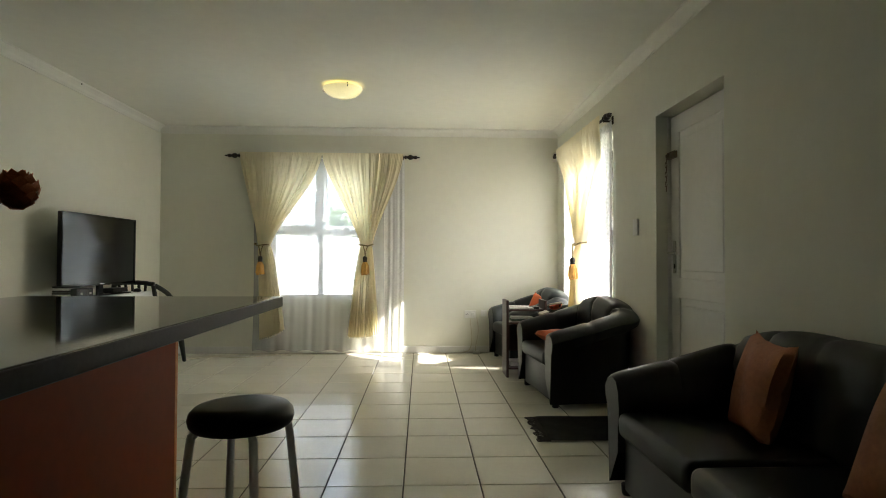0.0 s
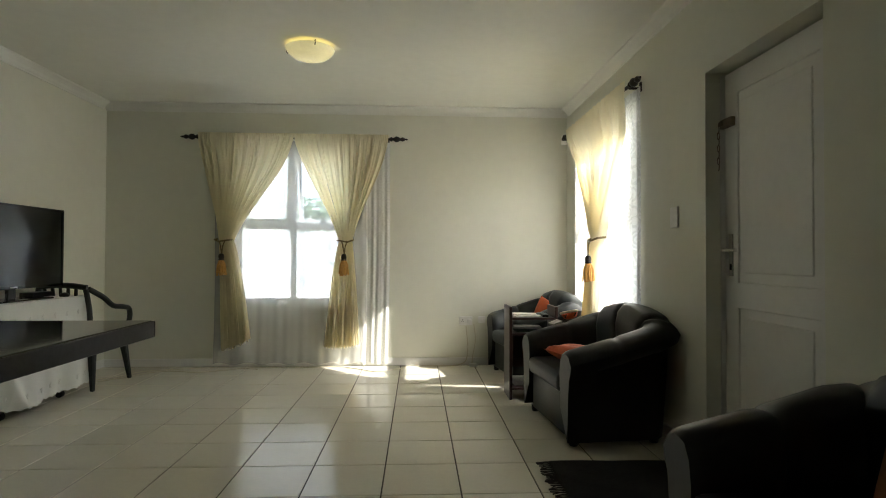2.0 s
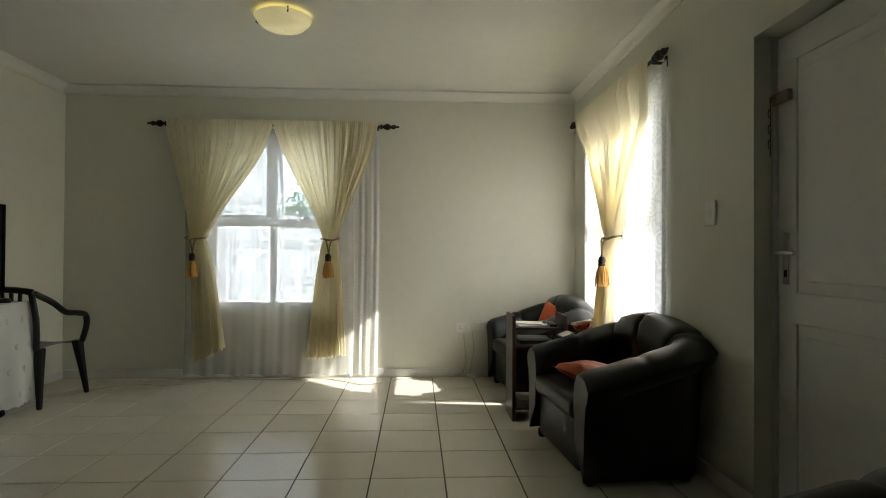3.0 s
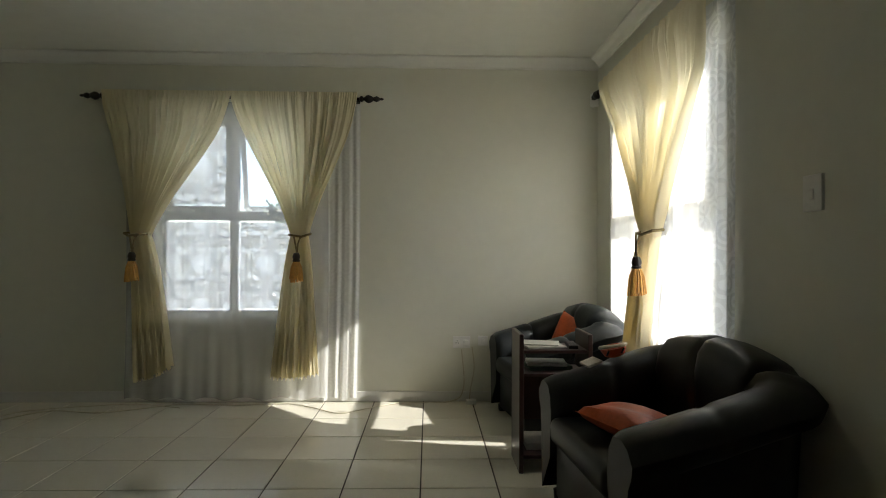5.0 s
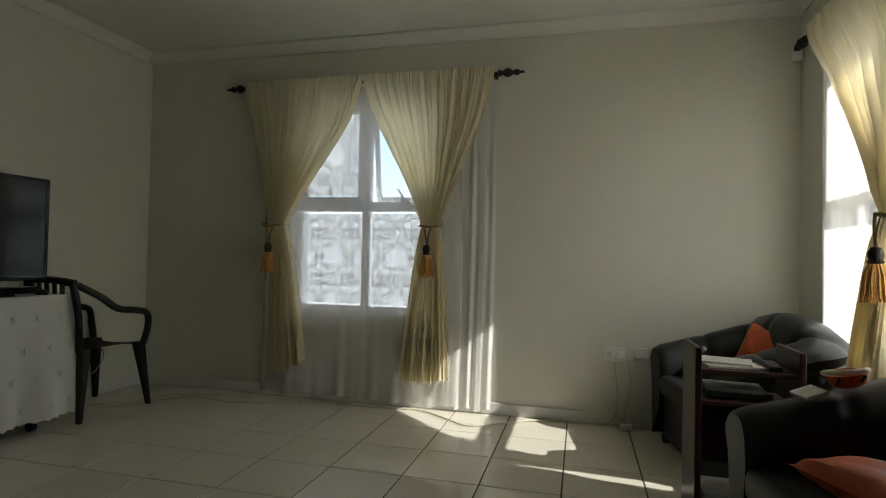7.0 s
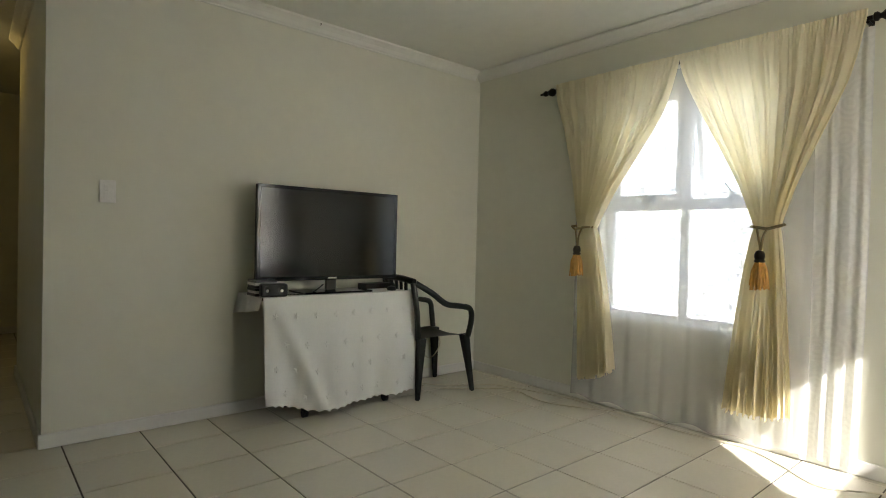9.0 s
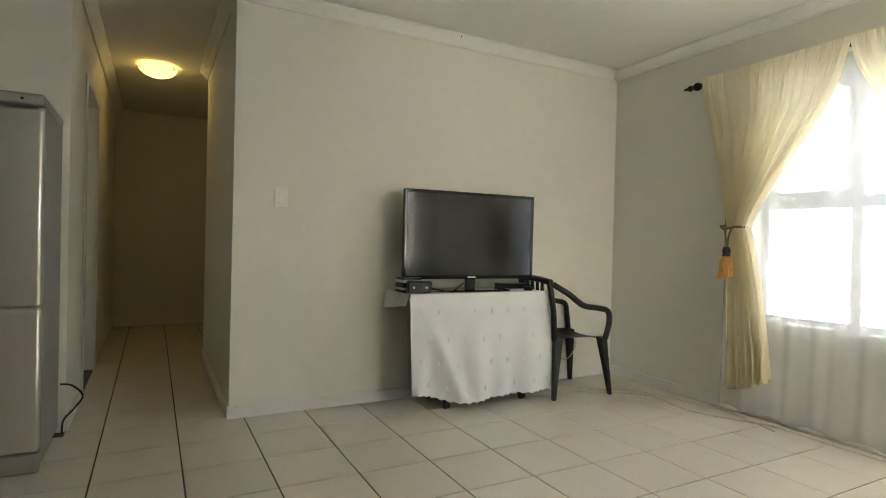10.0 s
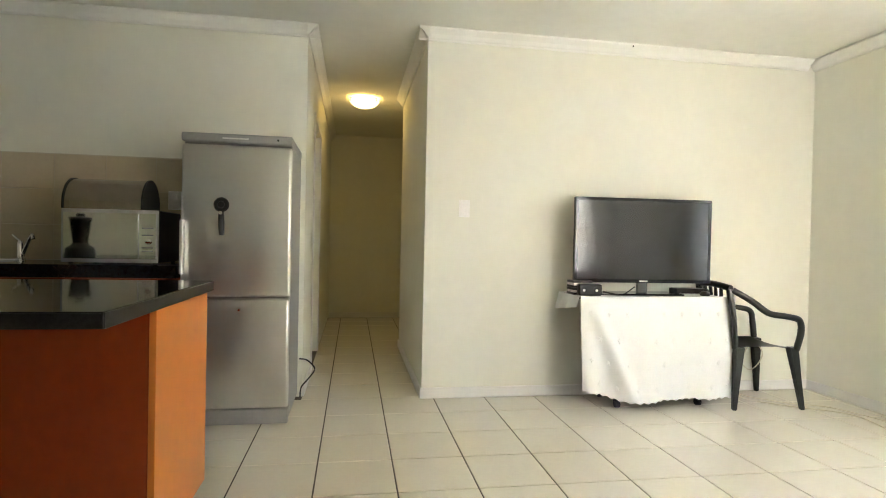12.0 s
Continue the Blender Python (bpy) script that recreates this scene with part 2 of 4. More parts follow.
def box(bm, x0, y0, z0, x1, y1, z1, bevel=0.0, seg=2, mi=0):
    r = bmesh.ops.create_cube(bm, size=1.0, matrix=Matrix.Translation(((x0 + x1) / 2, (y0 + y1) / 2, (z0 + z1) / 2)) @ Matrix.Diagonal((abs(x1 - x0), abs(y1 - y0), abs(z1 - z0), 1)))
    fs = {f for v in r["verts"] for f in v.link_faces}
    for f in fs:
        f.material_index = mi
    if bevel:
        es = list({e for v in r["verts"] for e in v.link_edges})
        bmesh.ops.bevel(bm, geom=es, offset=bevel, segments=seg, affect="EDGES", profile=0.5)
    return bm


def B():
    return bmesh.new()


def tube(bm, pts, r, seg=8, closed=False, radii=None):
    pts = [Vector(p) for p in pts]
    rings, n = [], len(pts)
    for i, p in enumerate(pts):
        d = (pts[(i + 1) % n] - pts[i - 1]) if closed else (pts[min(i + 1, n - 1)] - pts[max(i - 1, 0)])
        d = d.normalized() if d.length > 1e-9 else Vector((0, 0, 1))
        a = d.cross(Vector((0, 0, 1)))
        a = a.normalized() if a.length > 0.05 else Vector((1, 0, 0)).cross(d).normalized()
        b = d.cross(a).normalized()
        k = radii[i] if radii else r
        rings.append([bm.verts.new(p + k * (a * math.cos(2 * math.pi * j / seg) + b * math.sin(2 * math.pi * j / seg))) for j in range(seg)])
    for i in range(n if closed else n - 1):
        for j in range(seg):
            bm.faces.new((rings[i][j], rings[i][(j + 1) % seg], rings[(i + 1) % n][(j + 1) % seg], rings[(i + 1) % n][j]))
    if not closed:
        bm.faces.new(rings[0][::-1])
        bm.faces.new(rings[-1])
    return bm


def lathe(bm, prof, at=(0, 0, 0), seg=24, axis="z"):
    at, rings = Vector(at), []
    for r, h in prof:
        ring = []
        for j in range(seg):
            c, s = r * math.cos(2 * math.pi * j / seg), r * math.sin(2 * math.pi * j / seg)
            ring.append(bm.verts.new(at + Vector({"z": (c, s, h), "x": (h, c, s), "y": (c, h, s)}[axis])))
        rings.append(ring)
    for a, b in zip(rings, rings[1:]):
        for j in range(seg):
            bm.faces.new((a[j], a[(j + 1) % seg], b[(j + 1) % seg], b[j]))
    for ring in (rings[0], rings[-1]):
        bm.faces.new(ring)
    return bm


def surface(bm, fn, nu, nv, thick=0.0):
    """A sheet of nu by nv cells through fn(u, v); with thickness if asked."""
    def sheet(off):
        return [[bm.verts.new(Vector(fn(i / nu, j / nv)) + Vector(off)) for j in range(nv + 1)] for i in range(nu + 1)]
    g = sheet((0, 0, 0))
    for i in range(nu):
        for j in range(nv):
            bm.faces.new((g[i][j], g[i + 1][j], g[i + 1][j + 1], g[i][j + 1]))
    if thick:
        bmesh.ops.solidify(bm, geom=bm.faces[:], thickness=thick)
    return bm


def catmull(pts, n=8):
    pts = [Vector(p) for p in pts]
    out = []
    for i in range(len(pts) - 1):
        p0, p1, p2, p3 = pts[max(i - 1, 0)], pts[i], pts[i + 1], pts[min(i + 2, len(pts) - 1)]
        for k in range(n):
            t = k / n
            out.append(0.5 * (2 * p1 + (p2 - p0) * t + (2 * p0 - 5 * p1 + 4 * p2 - p3) * t * t + (3 * p1 - p0 - 3 * p2 + p3) * t ** 3))
    return out + [pts[-1]]


def interp(x, xs, ys):
    return float(np.interp(x, xs, ys))


# ---- structure ----
def wall(name, axis, a0, a1, c0, c1, holes=(), z1=HC, mat=PAINT, label="cream painted plaster wall"):
    """A wall along an axis from a0 to a1, between c0 and c1 across, with openings (a, a, z, z) right through."""
    us = sorted({a0, a1, *(v for h in holes for v in h[:2])})
    zs = sorted({0.0, z1, *(v for h in holes for v in h[2:])})
    solid = {(i, k) for i in range(len(us) - 1) for k in range(len(zs) - 1)
             if not any(h[0] <= us[i] < h[1] and h[2] <= zs[k] < h[3] for h in holes)}
    bm = B()

    def quad(pts):
        bm.faces.new([bm.verts.new(p if axis == "x" else (p[1], p[0], p[2])) for p in pts])
    for i, k in solid:
        u0, u1, w0, w1 = us[i], us[i + 1], zs[k], zs[k + 1]
        quad([(u0, c0, w0), (u1, c0, w0), (u1, c0, w1), (u0, c0, w1)])
        quad([(u0, c1, w0), (u0, c1, w1), (u1, c1, w1), (u1, c1, w0)])
        for di, dk, pts in ((-1, 0, [(u0, c0, w0), (u0, c0, w1), (u0, c1, w1), (u0, c1, w0)]), (1, 0, [(u1, c0, w0), (u1, c1, w0), (u1, c1, w1), (u1, c0, w1)]),
                            (0, -1, [(u0, c0, w0), (u0, c1, w0), (u1, c1, w0), (u1, c0, w0)]), (0, 1, [(u0, c0, w1), (u1, c0, w1), (u1, c1, w1), (u0, c1, w1)])):
            if (i + di, k + dk) not in solid:
                quad(pts)
    bmesh.ops.remove_doubles(bm, verts=bm.verts, dist=1e-5)
    return tagged(part(name, bm, mat), label, "wall", kind="structure")


WIN_A = (-1.24, -0.16, 0.60, 2.09)
WIN_B = (-0.66, 0.74, 0.60, 2.09)
DOOR = (-2.29, -1.475, 0.0, 1.99)
wall("wall_north", "x", XL, XR, YF, YF + 0.22, [WIN_A])
wall("wall_east", "y", YB, YF + 0.22, XR, XR + 0.22, [WIN_B, DOOR])
wall("wall_west", "y", YC1, YF + 0.22, XL - 0.12, XL)
wall("wall_corridor_north", "x", -4.30, XL - 0.12, YC1, YC1 + 0.12)
wall("wall_corridor_step", "y", YC1 + 0.12, YC1 + 0.20, -4.30, -4.18)
wall("wall_corridor_far", "x", XC, -4.18, YC1 + 0.20, YC1 + 0.32)
wall("wall_corridor_south", "x", XC, XK, YC0 - 0.12, YC0, [(-4.10, -3.30, 0.0, 2.03)])
wall("wall_corridor_end", "y", YC0 - 0.12, YC1 + 0.32, XC - 0.12, XC)
wall("wall_kitchen", "y", YB, YC0 - 0.12, XK - 0.12, XK)
wall("wall_south", "x", XK - 0.12, XR + 0.22, YB - 0.12, YB)
bm = B()
box(bm, XK - 0.2, YB - 0.12, HC, XR + 0.22, YF + 0.22, HC + 0.1)
box(bm, XC - 0.12, YC0 - 0.12, HC, XK - 0.2, YC1 + 0.32, HC + 0.1)
tagged(part("ceiling", bm, CEIL), "smooth off-white painted ceiling", "ceiling", kind="structure")
bm = B()
box(bm, XK - 0.12, YB - 0.12, -0.12, XR + 0.22, YF + 0.22, -0.004)
box(bm, XC - 0.12, YC0 - 0.12, -0.12, XK - 0.12, YC1 + 0.32, -0.004)
floor = tagged(part("floor", bm, GROUT), "cream ceramic floor tiles with dark grout", "floor", kind="structure")


def cornice(name, pts, inward):
    """Cove moulding along a wall line; inward points away from the wall."""
    bm, d = B(), Vector(inward)
    prof = [(0.0, -0.075), (0.012, -0.075), (0.014, -0.066), (0.022, -0.058), (0.034, -0.038), (0.052, -0.022), (0.062, -0.015), (0.066, -0.013), (0.068, 0.0), (0.0, 0.0)]
    a, b = Vector(pts[0]), Vector(pts[1])
    ra = [bm.verts.new(a + d * u + Vector((0, 0, HC - 0.001 + w))) for u, w in prof]
    rb = [bm.verts.new(b + d * u + Vector((0, 0, HC - 0.001 + w))) for u, w in prof]
    for k in range(len(prof)):
        q = (k + 1) % len(prof)
        bm.faces.new((ra[k], ra[q], rb[q], rb[k]))
    bm.faces.new(ra)
    bm.faces.new(rb)
    tagged(part(name, bm, CORNICE), "white coved ceiling cornice", "cornice", kind="structure")


e = 0.001
cornice("trim_north", ((XL, YF - e, 0), (XR, YF - e, 0)), (0, -1, 0))
cornice("trim_east", ((XR - e, YB, 0), (XR - e, YF - 0.07, 0)), (-1, 0, 0))
cornice("trim_west", ((XL + e, YC1 - 0.067, 0), (XL + e, YF - 0.07, 0)), (1, 0, 0))
cornice("trim_west_end", ((-4.30, YC1 - e, 0), (XL + 0.067, YC1 - e, 0)), (0, -1, 0))
cornice("trim_corridor", ((XC, YC0 + e, 0), (XK + 0.067, YC0 + e, 0)), (0, 1, 0))
cornice("trim_kitchen", ((XK + e, YB, 0), (XK + e, YC0 + 0.067, 0)), (1, 0, 0))


def skirting(name, x0, y0, x1, y1):
    bm = B()
    box(bm, x0, y0, 0.001, x1, y1, 0.075, 0.004, 1)
    tagged(part(name, bm, GLOSS_WHITE), "white painted timber skirting board", "skirting", kind="structure")


skirting("baseboard_north", XL + 0.014, YF - 0.014, XR - 0.014, YF - 0.001)
skirting("baseboard_west", XL + 0.001, YC1 - 0.014, XL + 0.014, YF - 0.001)
skirting("baseboard_corridor", -4.29, YC1 - 0.014, XL, YC1 - 0.001)
skirting("baseboard_corridor_south", -3.24, YC0 + 0.001, XK, YC0 + 0.014)
skirting("baseboard_corridor_end", XC + 0.001, YC0 + 0.02, XC + 0.014, YC1 + 0.18)
skirting("baseboard_east", XR - 0.014, -1.47, XR - 0.001, YF - 0.014)
skirting("baseboard_east_rear", XR - 0.014, YB, XR - 0.001, -2.30)

# corridor door leaves and casings
for nm, x0, x1, y, s in (("door_2", -4.10, -3.30, YC0, 1),):
    d = tagged(new(nm), "white painted flush interior door in its frame", "door", kind="structure")
    d.matrix_basis = pose((x0 + x1) / 2, y, 0)
    w = (x1 - x0) / 2
    for u in (-1, 1):
        bm = B()
        box(bm, u * (w + 0.0), s * 0.012, 0.002, u * (w + 0.055), -s * 0.0 + s * 0.001, 2.03, 0.003, 1)
        part("jamb", bm, GLOSS_WHITE, d)
    bm = B()
    box(bm, -w - 0.055, s * 0.001, 2.03, w + 0.055, s * 0.012, 2.085, 0.003, 1)
    part("door_head", bm, GLOSS_WHITE, d)
    bm = B()
    box(bm, -w + 0.003, -s * 0.07, 0.006, w - 0.003, -s * 0.11, 2.026, 0.003, 1)
    part("leaf", bm, GLOSS_WHITE, d)


# ---- windows ----
def window(name, m, w0, w1, z0, z1, mid, transom, film, ajar):
    """A white casement: x runs along the wall, +y outward. Lower panes fixed, upper panes hung."""
    win = tagged(new(name), "white framed casement window with two upper opening sashes", "window", kind="structure")
    win.matrix_basis = m
    f = 0.045
    bm = B()
    for x0, x1, a, b in ((w0, w0 + f, z0, z1), (w1 - f, w1, z0, z1), (w0 + f, w1 - f, z0, z0 + f), (w0 + f, w1 - f, z1 - f, z1), (mid - 0.03, mid + 0.03, z0 + f, z1 - f)):
        box(bm, x0, 0.10, a, x1, 0.155, b, 0.004, 1)
    for x0, x1 in ((w0 + f, mid - 0.03), (mid + 0.03, w1 - f)):
        box(bm, x0, 0.10, transom - 0.035, x1, 0.155, transom + 0.035, 0.004, 1)
    part("window_frame", bm, GLOSS_WHITE, win)
    bm = B()
    box(bm, w0 + 0.003, 0.003, z0 - 0.012, w1 - 0.003, 0.10, z0 + 0.014, 0.004, 1)
    part("window_sill", bm, GLOSS_WHITE, win)
    for k, (x0, x1) in enumerate(((w0 + f, mid - 0.03), (mid + 0.03, w1 - f))):
        bm = B()
        box(bm, x0, 0.128, z0 + f, x1, 0.132, transom - 0.035)
        p = part("pane", bm, GLASS, win)
        p.visible_shadow = False
        if film:
            bm = B()
            box(bm, x0 + 0.012, 0.122, z0 + f + 0.012, x1 - 0.012, 0.124, transom - 0.047)
            part("film", bm, FILM, win, "frosted film with cream damask scrolls")
        # hung sash, turned about its upper edge
        top, bot, s = z1 - f - 0.004, transom + 0.039, 0.035
        sash = new("sash")
        sash.parent = win
        sash.matrix_basis = pose(0, 0.128, top, ajar[k], 0, 0)
        bm, h = B(), top - bot
        for a0, a1, b0, b1 in ((x0 + 0.004, x0 + 0.004 + s, -h, 0), (x1 - 0.004 - s, x1 - 0.004, -h, 0), (x0 + s + 0.004, x1 - s - 0.004, -h, -h + s), (x0 + s + 0.004, x1 - s - 0.004, -s, 0)):
            box(bm, a0, -0.022, b0, a1, 0.022, b1, 0.004, 1)
        sash.data = None
        fr = part("sash_frame", bm, GLOSS_WHITE, win)
        fr.matrix_basis = sash.matrix_basis
        bm = B()
        box(bm, x0 + s + 0.004, -0.002, -h + s, x1 - s - 0.004, 0.002, -s)
        pn = part("pane", bm, GLASS, win)
        pn.matrix_basis, pn.visible_shadow = sash.matrix_basis, False
        bpy.data.objects.remove(sash)
        if film and not ajar[k]:
            bm = B()
            box(bm, x0 + s + 0.010, -0.008, -h + s + 0.006, x1 - s - 0.010, -0.006, -s - 0.006)
            part("film", bm, FILM, win, "frosted film with cream damask scrolls").matrix_basis = fr.matrix_basis
        bm = B()
        cx = (x0 + x1) / 2 + 0.03
        box(bm, cx - 0.03, 0.078, transom + 0.03, cx + 0.03, 0.10, transom + 0.05, 0.004, 1)
        tube(bm, [(cx, 0.085, transom + 0.04), (cx - 0.02, 0.075, transom + 0.075), (cx - 0.05, 0.07, transom + 0.12)], 0.007, 6)
        part("stay_handle", bm, GREYPL, win, "grey metal sash handle")


window("window_1", pose(0, YF, 0), *WIN_A, mid=-0.70, transom=1.345, film=True, ajar=(0.0, 9.0))
window("window_2", pose(XR, 0, 0, 0, 0, -90), -WIN_B[1], -WIN_B[0], WIN_B[2], WIN_B[3], mid=-0.04, transom=1.345, film=False, ajar=(0.0, 0.0))


# ---- curtains: x along the wall, y away from it towards the room is negative ----
def drape_mesh(tl, tr, tie, bl, br, ztop, ztie, tiew, zbl, zbr, y, folds, seed):
    rnd = random.Random(seed)
    ph = [rnd.uniform(0, 6.28) for _ in range(4)]

    def edge(v, x_top, x_tie, x_bot, z_bot, bow):
        if v < 0.5:
            s = v / 0.5
            k = s ** 1.25 * (1 - bow) + bow * s * s * (3 - 2 * s)
            return x_top + (x_tie - x_top) * k, ztop + (ztie - ztop) * s
        s = (v - 0.5) / 0.5
        return x_tie + (x_bot - x_tie) * (s ** 0.75), ztie + (z_bot - ztie) * s

    def fn(u, v):
        lx, lz = edge(v, tl, tie - tiew / 2, bl, zbl, 0.5)
        rx, rz = edge(v, tr, tie + tiew / 2, br, zbr, 0.5)
        edge_in = 1 - abs(2 * u - 1) ** 3
        uu = u + edge_in * (0.030 * math.sin(8.2 * u + ph[0]) + 0.016 * math.sin(23 * u + ph[2]))
        deep = 0.75 + 0.45 * math.sin(17 * u + ph[3]) * math.sin(5 * u + ph[1])
        squeeze = math.exp(-((v - 0.5) / 0.10) ** 2)
        amp = interp(v, [0, 0.04, 0.25, 0.45, 0.5, 0.56, 1], [0.004, 0.011, 0.024, 0.026, 0.018, 0.024, 0.030])
        nf = folds
        wob = math.sin(2 * math.pi * nf * uu + ph[1] + 1.3 * v) + 0.22 * math.sin(2 * math.pi * nf * 3.1 * uu + ph[0] + 3 * v) + 0.45 * math.sin(2 * math.pi * nf * 1.7 * uu + ph[2] - 2 * v) + 0.3 * math.sin(2 * math.pi * nf * 0.43 * uu + ph[3])
        yy = y - amp * deep * wob - 0.005 * math.sin(2 * math.pi * folds * 4.3 * uu) * math.exp(-v / 0.05) - 0.03 * squeeze * math.sin(math.pi * u)
        yy -= 0.045 * min(1.0, max(0.0, 1.5 - v / 0.10))
        sag = 0.02 * math.sin(math.pi * u) * (1 if v > 0.9 else 0) * (v - 0.9) * 10
        zz = lz + (rz - lz) * u - sag + (0.012 * math.sin(2 * math.pi * nf * uu + ph[1]) * v if v > 0.6 else 0)
        return (lx + (rx - lx) * uu, yy, zz)
    return surface(B(), fn, 220, 76)


def tassel(parent, x, y, z, side):
    bm = B()
    tube(bm, [(x - 0.075 * side, y + 0.03, z + 0.012), (x - 0.04 * side, y - 0.045, z + 0.006), (x + 0.03 * side, y - 0.05, z - 0.005), (x + 0.08 * side, y - 0.01, z + 0.014), (x + 0.075 * side, y + 0.05, z + 0.02)], 0.008, 8)
    part("tieback_rope", bm, ROPE, parent, "olive braided tieback rope", True)
    bm = B()
    tube(bm, catmull([(x + 0.03, y - 0.055, z), (x + 0.012, y - 0.06, z - 0.05), (x + 0.005, y - 0.06, z - 0.12)], 5), 0.006, 6)
    tube(bm, catmull([(x - 0.02, y - 0.055, z), (x - 0.006, y - 0.062, z - 0.06), (x + 0.003, y - 0.06, z - 0.12)], 5), 0.006, 6)
    part("cord", bm, ROPE, parent, "", True)
    bm = B()
    lathe(bm, [(0.004, 0.0), (0.017, -0.004), (0.024, -0.02), (0.026, -0.035), (0.021, -0.048), (0.027, -0.056), (0.022, -0.064)], (x, y - 0.06, z - 0.115), 16)
    part("tassel_head", bm, IRON, parent, "dark bound tassel head", True)
    bm = B()
    for k in range(46):
        a, r = k * 2.399, 0.030 * math.sqrt((k + 0.5) / 46)
        l = 0.135 + 0.012 * math.sin(k * 5.1)
        tube(bm, [(x + 0.6 * r * math.cos(a), y - 0.06 + 0.6 * r * math.sin(a), z - 0.175), (x + 1.25 * r * math.cos(a), y - 0.06 + 1.25 * r * math.sin(a), z - 0.22), (x + 1.6 * r * math.cos(a), y - 0.06 + 1.6 * r * math.sin(a), z - 0.175 - l)], 0.0045, 5)
    part("tassel_skirt", bm, GOLD, parent, "gold silk tassel threads", True)


def rod(m, x0, x1, z, near_label):
    t = thing("curtain_rod", m, near_label, "curtain rod")
    bm = B()
    tube(bm, [(x0, -0.085, z), (x1, -0.085, z)], 0.011, 12)
    part("pole", bm, IRON, t, "", True)
    for s, x in ((-1, x0), (1, x1)):
        bm = B()
        prof = [(0.011, 0), (0.020, 0.006), (0.022, 0.018), (0.012, 0.028), (0.014, 0.036), (0.026, 0.05), (0.029, 0.066), (0.022, 0.085), (0.012, 0.098), (0.016, 0.106), (0.021, 0.120), (0.016, 0.135), (0.007, 0.146), (0.010, 0.155), (0.005, 0.17)]
        lathe(bm, [(r, s * h) for r, h in prof], (x, -0.085, z), 16, "x")
        part("finial", bm, IRON, t, "turned dark finial", True)
        bm = B()
        box(bm, x - s * 0.02 - 0.012, -0.012, z - 0.035, x - s * 0.02 + 0.012, -0.001, z + 0.03, 0.003, 1)
        tube(bm, [(x - s * 0.02, -0.01, z - 0.012), (x - s * 0.02, -0.085, z - 0.014)], 0.008, 8)
        part("bracket", bm, IRON, t)
    return t


def sheer_mesh(x0, x1, z0, z1, y, folds, seed, depth=1.0, lean=0.0):
    rnd = random.Random(seed)
    ph = [rnd.uniform(0, 6.28) for _ in range(3)]

    def fn(u, v):
        a = (0.004 + 0.009 * v) * depth
        yy = y - a * (math.sin(2 * math.pi * folds * u + ph[0] + 0.8 * v) + 0.5 * math.sin(2 * math.pi * folds * 1.63 * u + ph[1]))
        return (x0 + (x1 - x0) * u + lean * v * (1 - u) + 0.01 * math.sin(5 * v + ph[2]) * v, yy, z1 + (z0 + 0.012 * math.sin(2 * math.pi * folds * u * 0.5) - z1) * v)
    return surface(B(), fn, 160, 24)


def curtain(name, m, label, mesh_bm, mat, tie=None):
    t = thing(name, m, label, "curtain")
    part("fabric", mesh_bm, mat, t, "", True)
    if tie:
        tassel(t, *tie)
    return t


MA = pose(0, YF, 0)
MBW = pose(XR, 0, 0, 0, 0, -90)
rod(MA, -1.545, 0.245, 2.172, "dark bronze curtain rod with turned finials above window")
rod(MBW, -0.80, 0.70, 2.172, "dark bronze curtain rod above the side window")
curtain("drape", MA, "cream satin drape tied back with gold tassel", drape_mesh(-1.54, -0.652, -1.285, -1.33, -1.06, 2.205, 1.19, 0.125, 0.165, 0.265, -0.085, 12, 3), DRAPE, (-1.30, -0.11, 1.19, -1))
curtain("drape", MA, "cream satin drape tied back with gold tassel", drape_mesh(-0.655, 0.235, -0.17, -0.37, -0.03, 2.205, 1.19, 0.125, 0.185, 0.215, -0.085, 12, 8), DRAPE, (-0.175, -0.11, 1.19, 1))
curtain("drape", MBW, "cream satin drape tied back in the middle of side window", drape_mesh(-0.73, 0.69, 0.045, -0.45, -0.16, 2.205, 1.18, 0.13, 0.16, 0.16, -0.075, 15, 21), DRAPE, (0.07, -0.105, 1.18, 1))
curtain("sheer_curtain", MA, "white translucent voile hanging to the floor", sheer_mesh(-1.41, 0.02, 0.03, 2.15, -0.045, 11, 5, 0.35), SHEER)
curtain("sheer_curtain", MA, "white voile with woven leaves gathered beside the window", sheer_mesh(-0.10, 0.245, 0.025, 2.15, -0.030, 5, 17, 0.5), SHEER_FIGURED)
curtain("sheer_curtain", MA, "narrow white voile panel overlapping behind the drape", sheer_mesh(-1.40, -1.08, 0.06, 2.14, -0.022, 5, 6), SHEER)
curtain("sheer_curtain", MBW, "white voile with flowered lace border", sheer_mesh(0.48, 0.765, 0.05, 2.15, -0.04, 3, 9), LACE)
curtain("sheer_curtain", MBW, "folded white voile at the side window", sheer_mesh(0.30, 0.60, 0.05, 2.15, -0.022, 6, 14, 1.0, -0.40), SHEER_DENSE)
curtain("sheer_curtain", MBW, "white translucent voile beside the room corner", sheer_mesh(-0.74, 0.20, 0.05, 2.15, -0.035, 7, 12, 0.6, 0.0), SHEER_THIN)

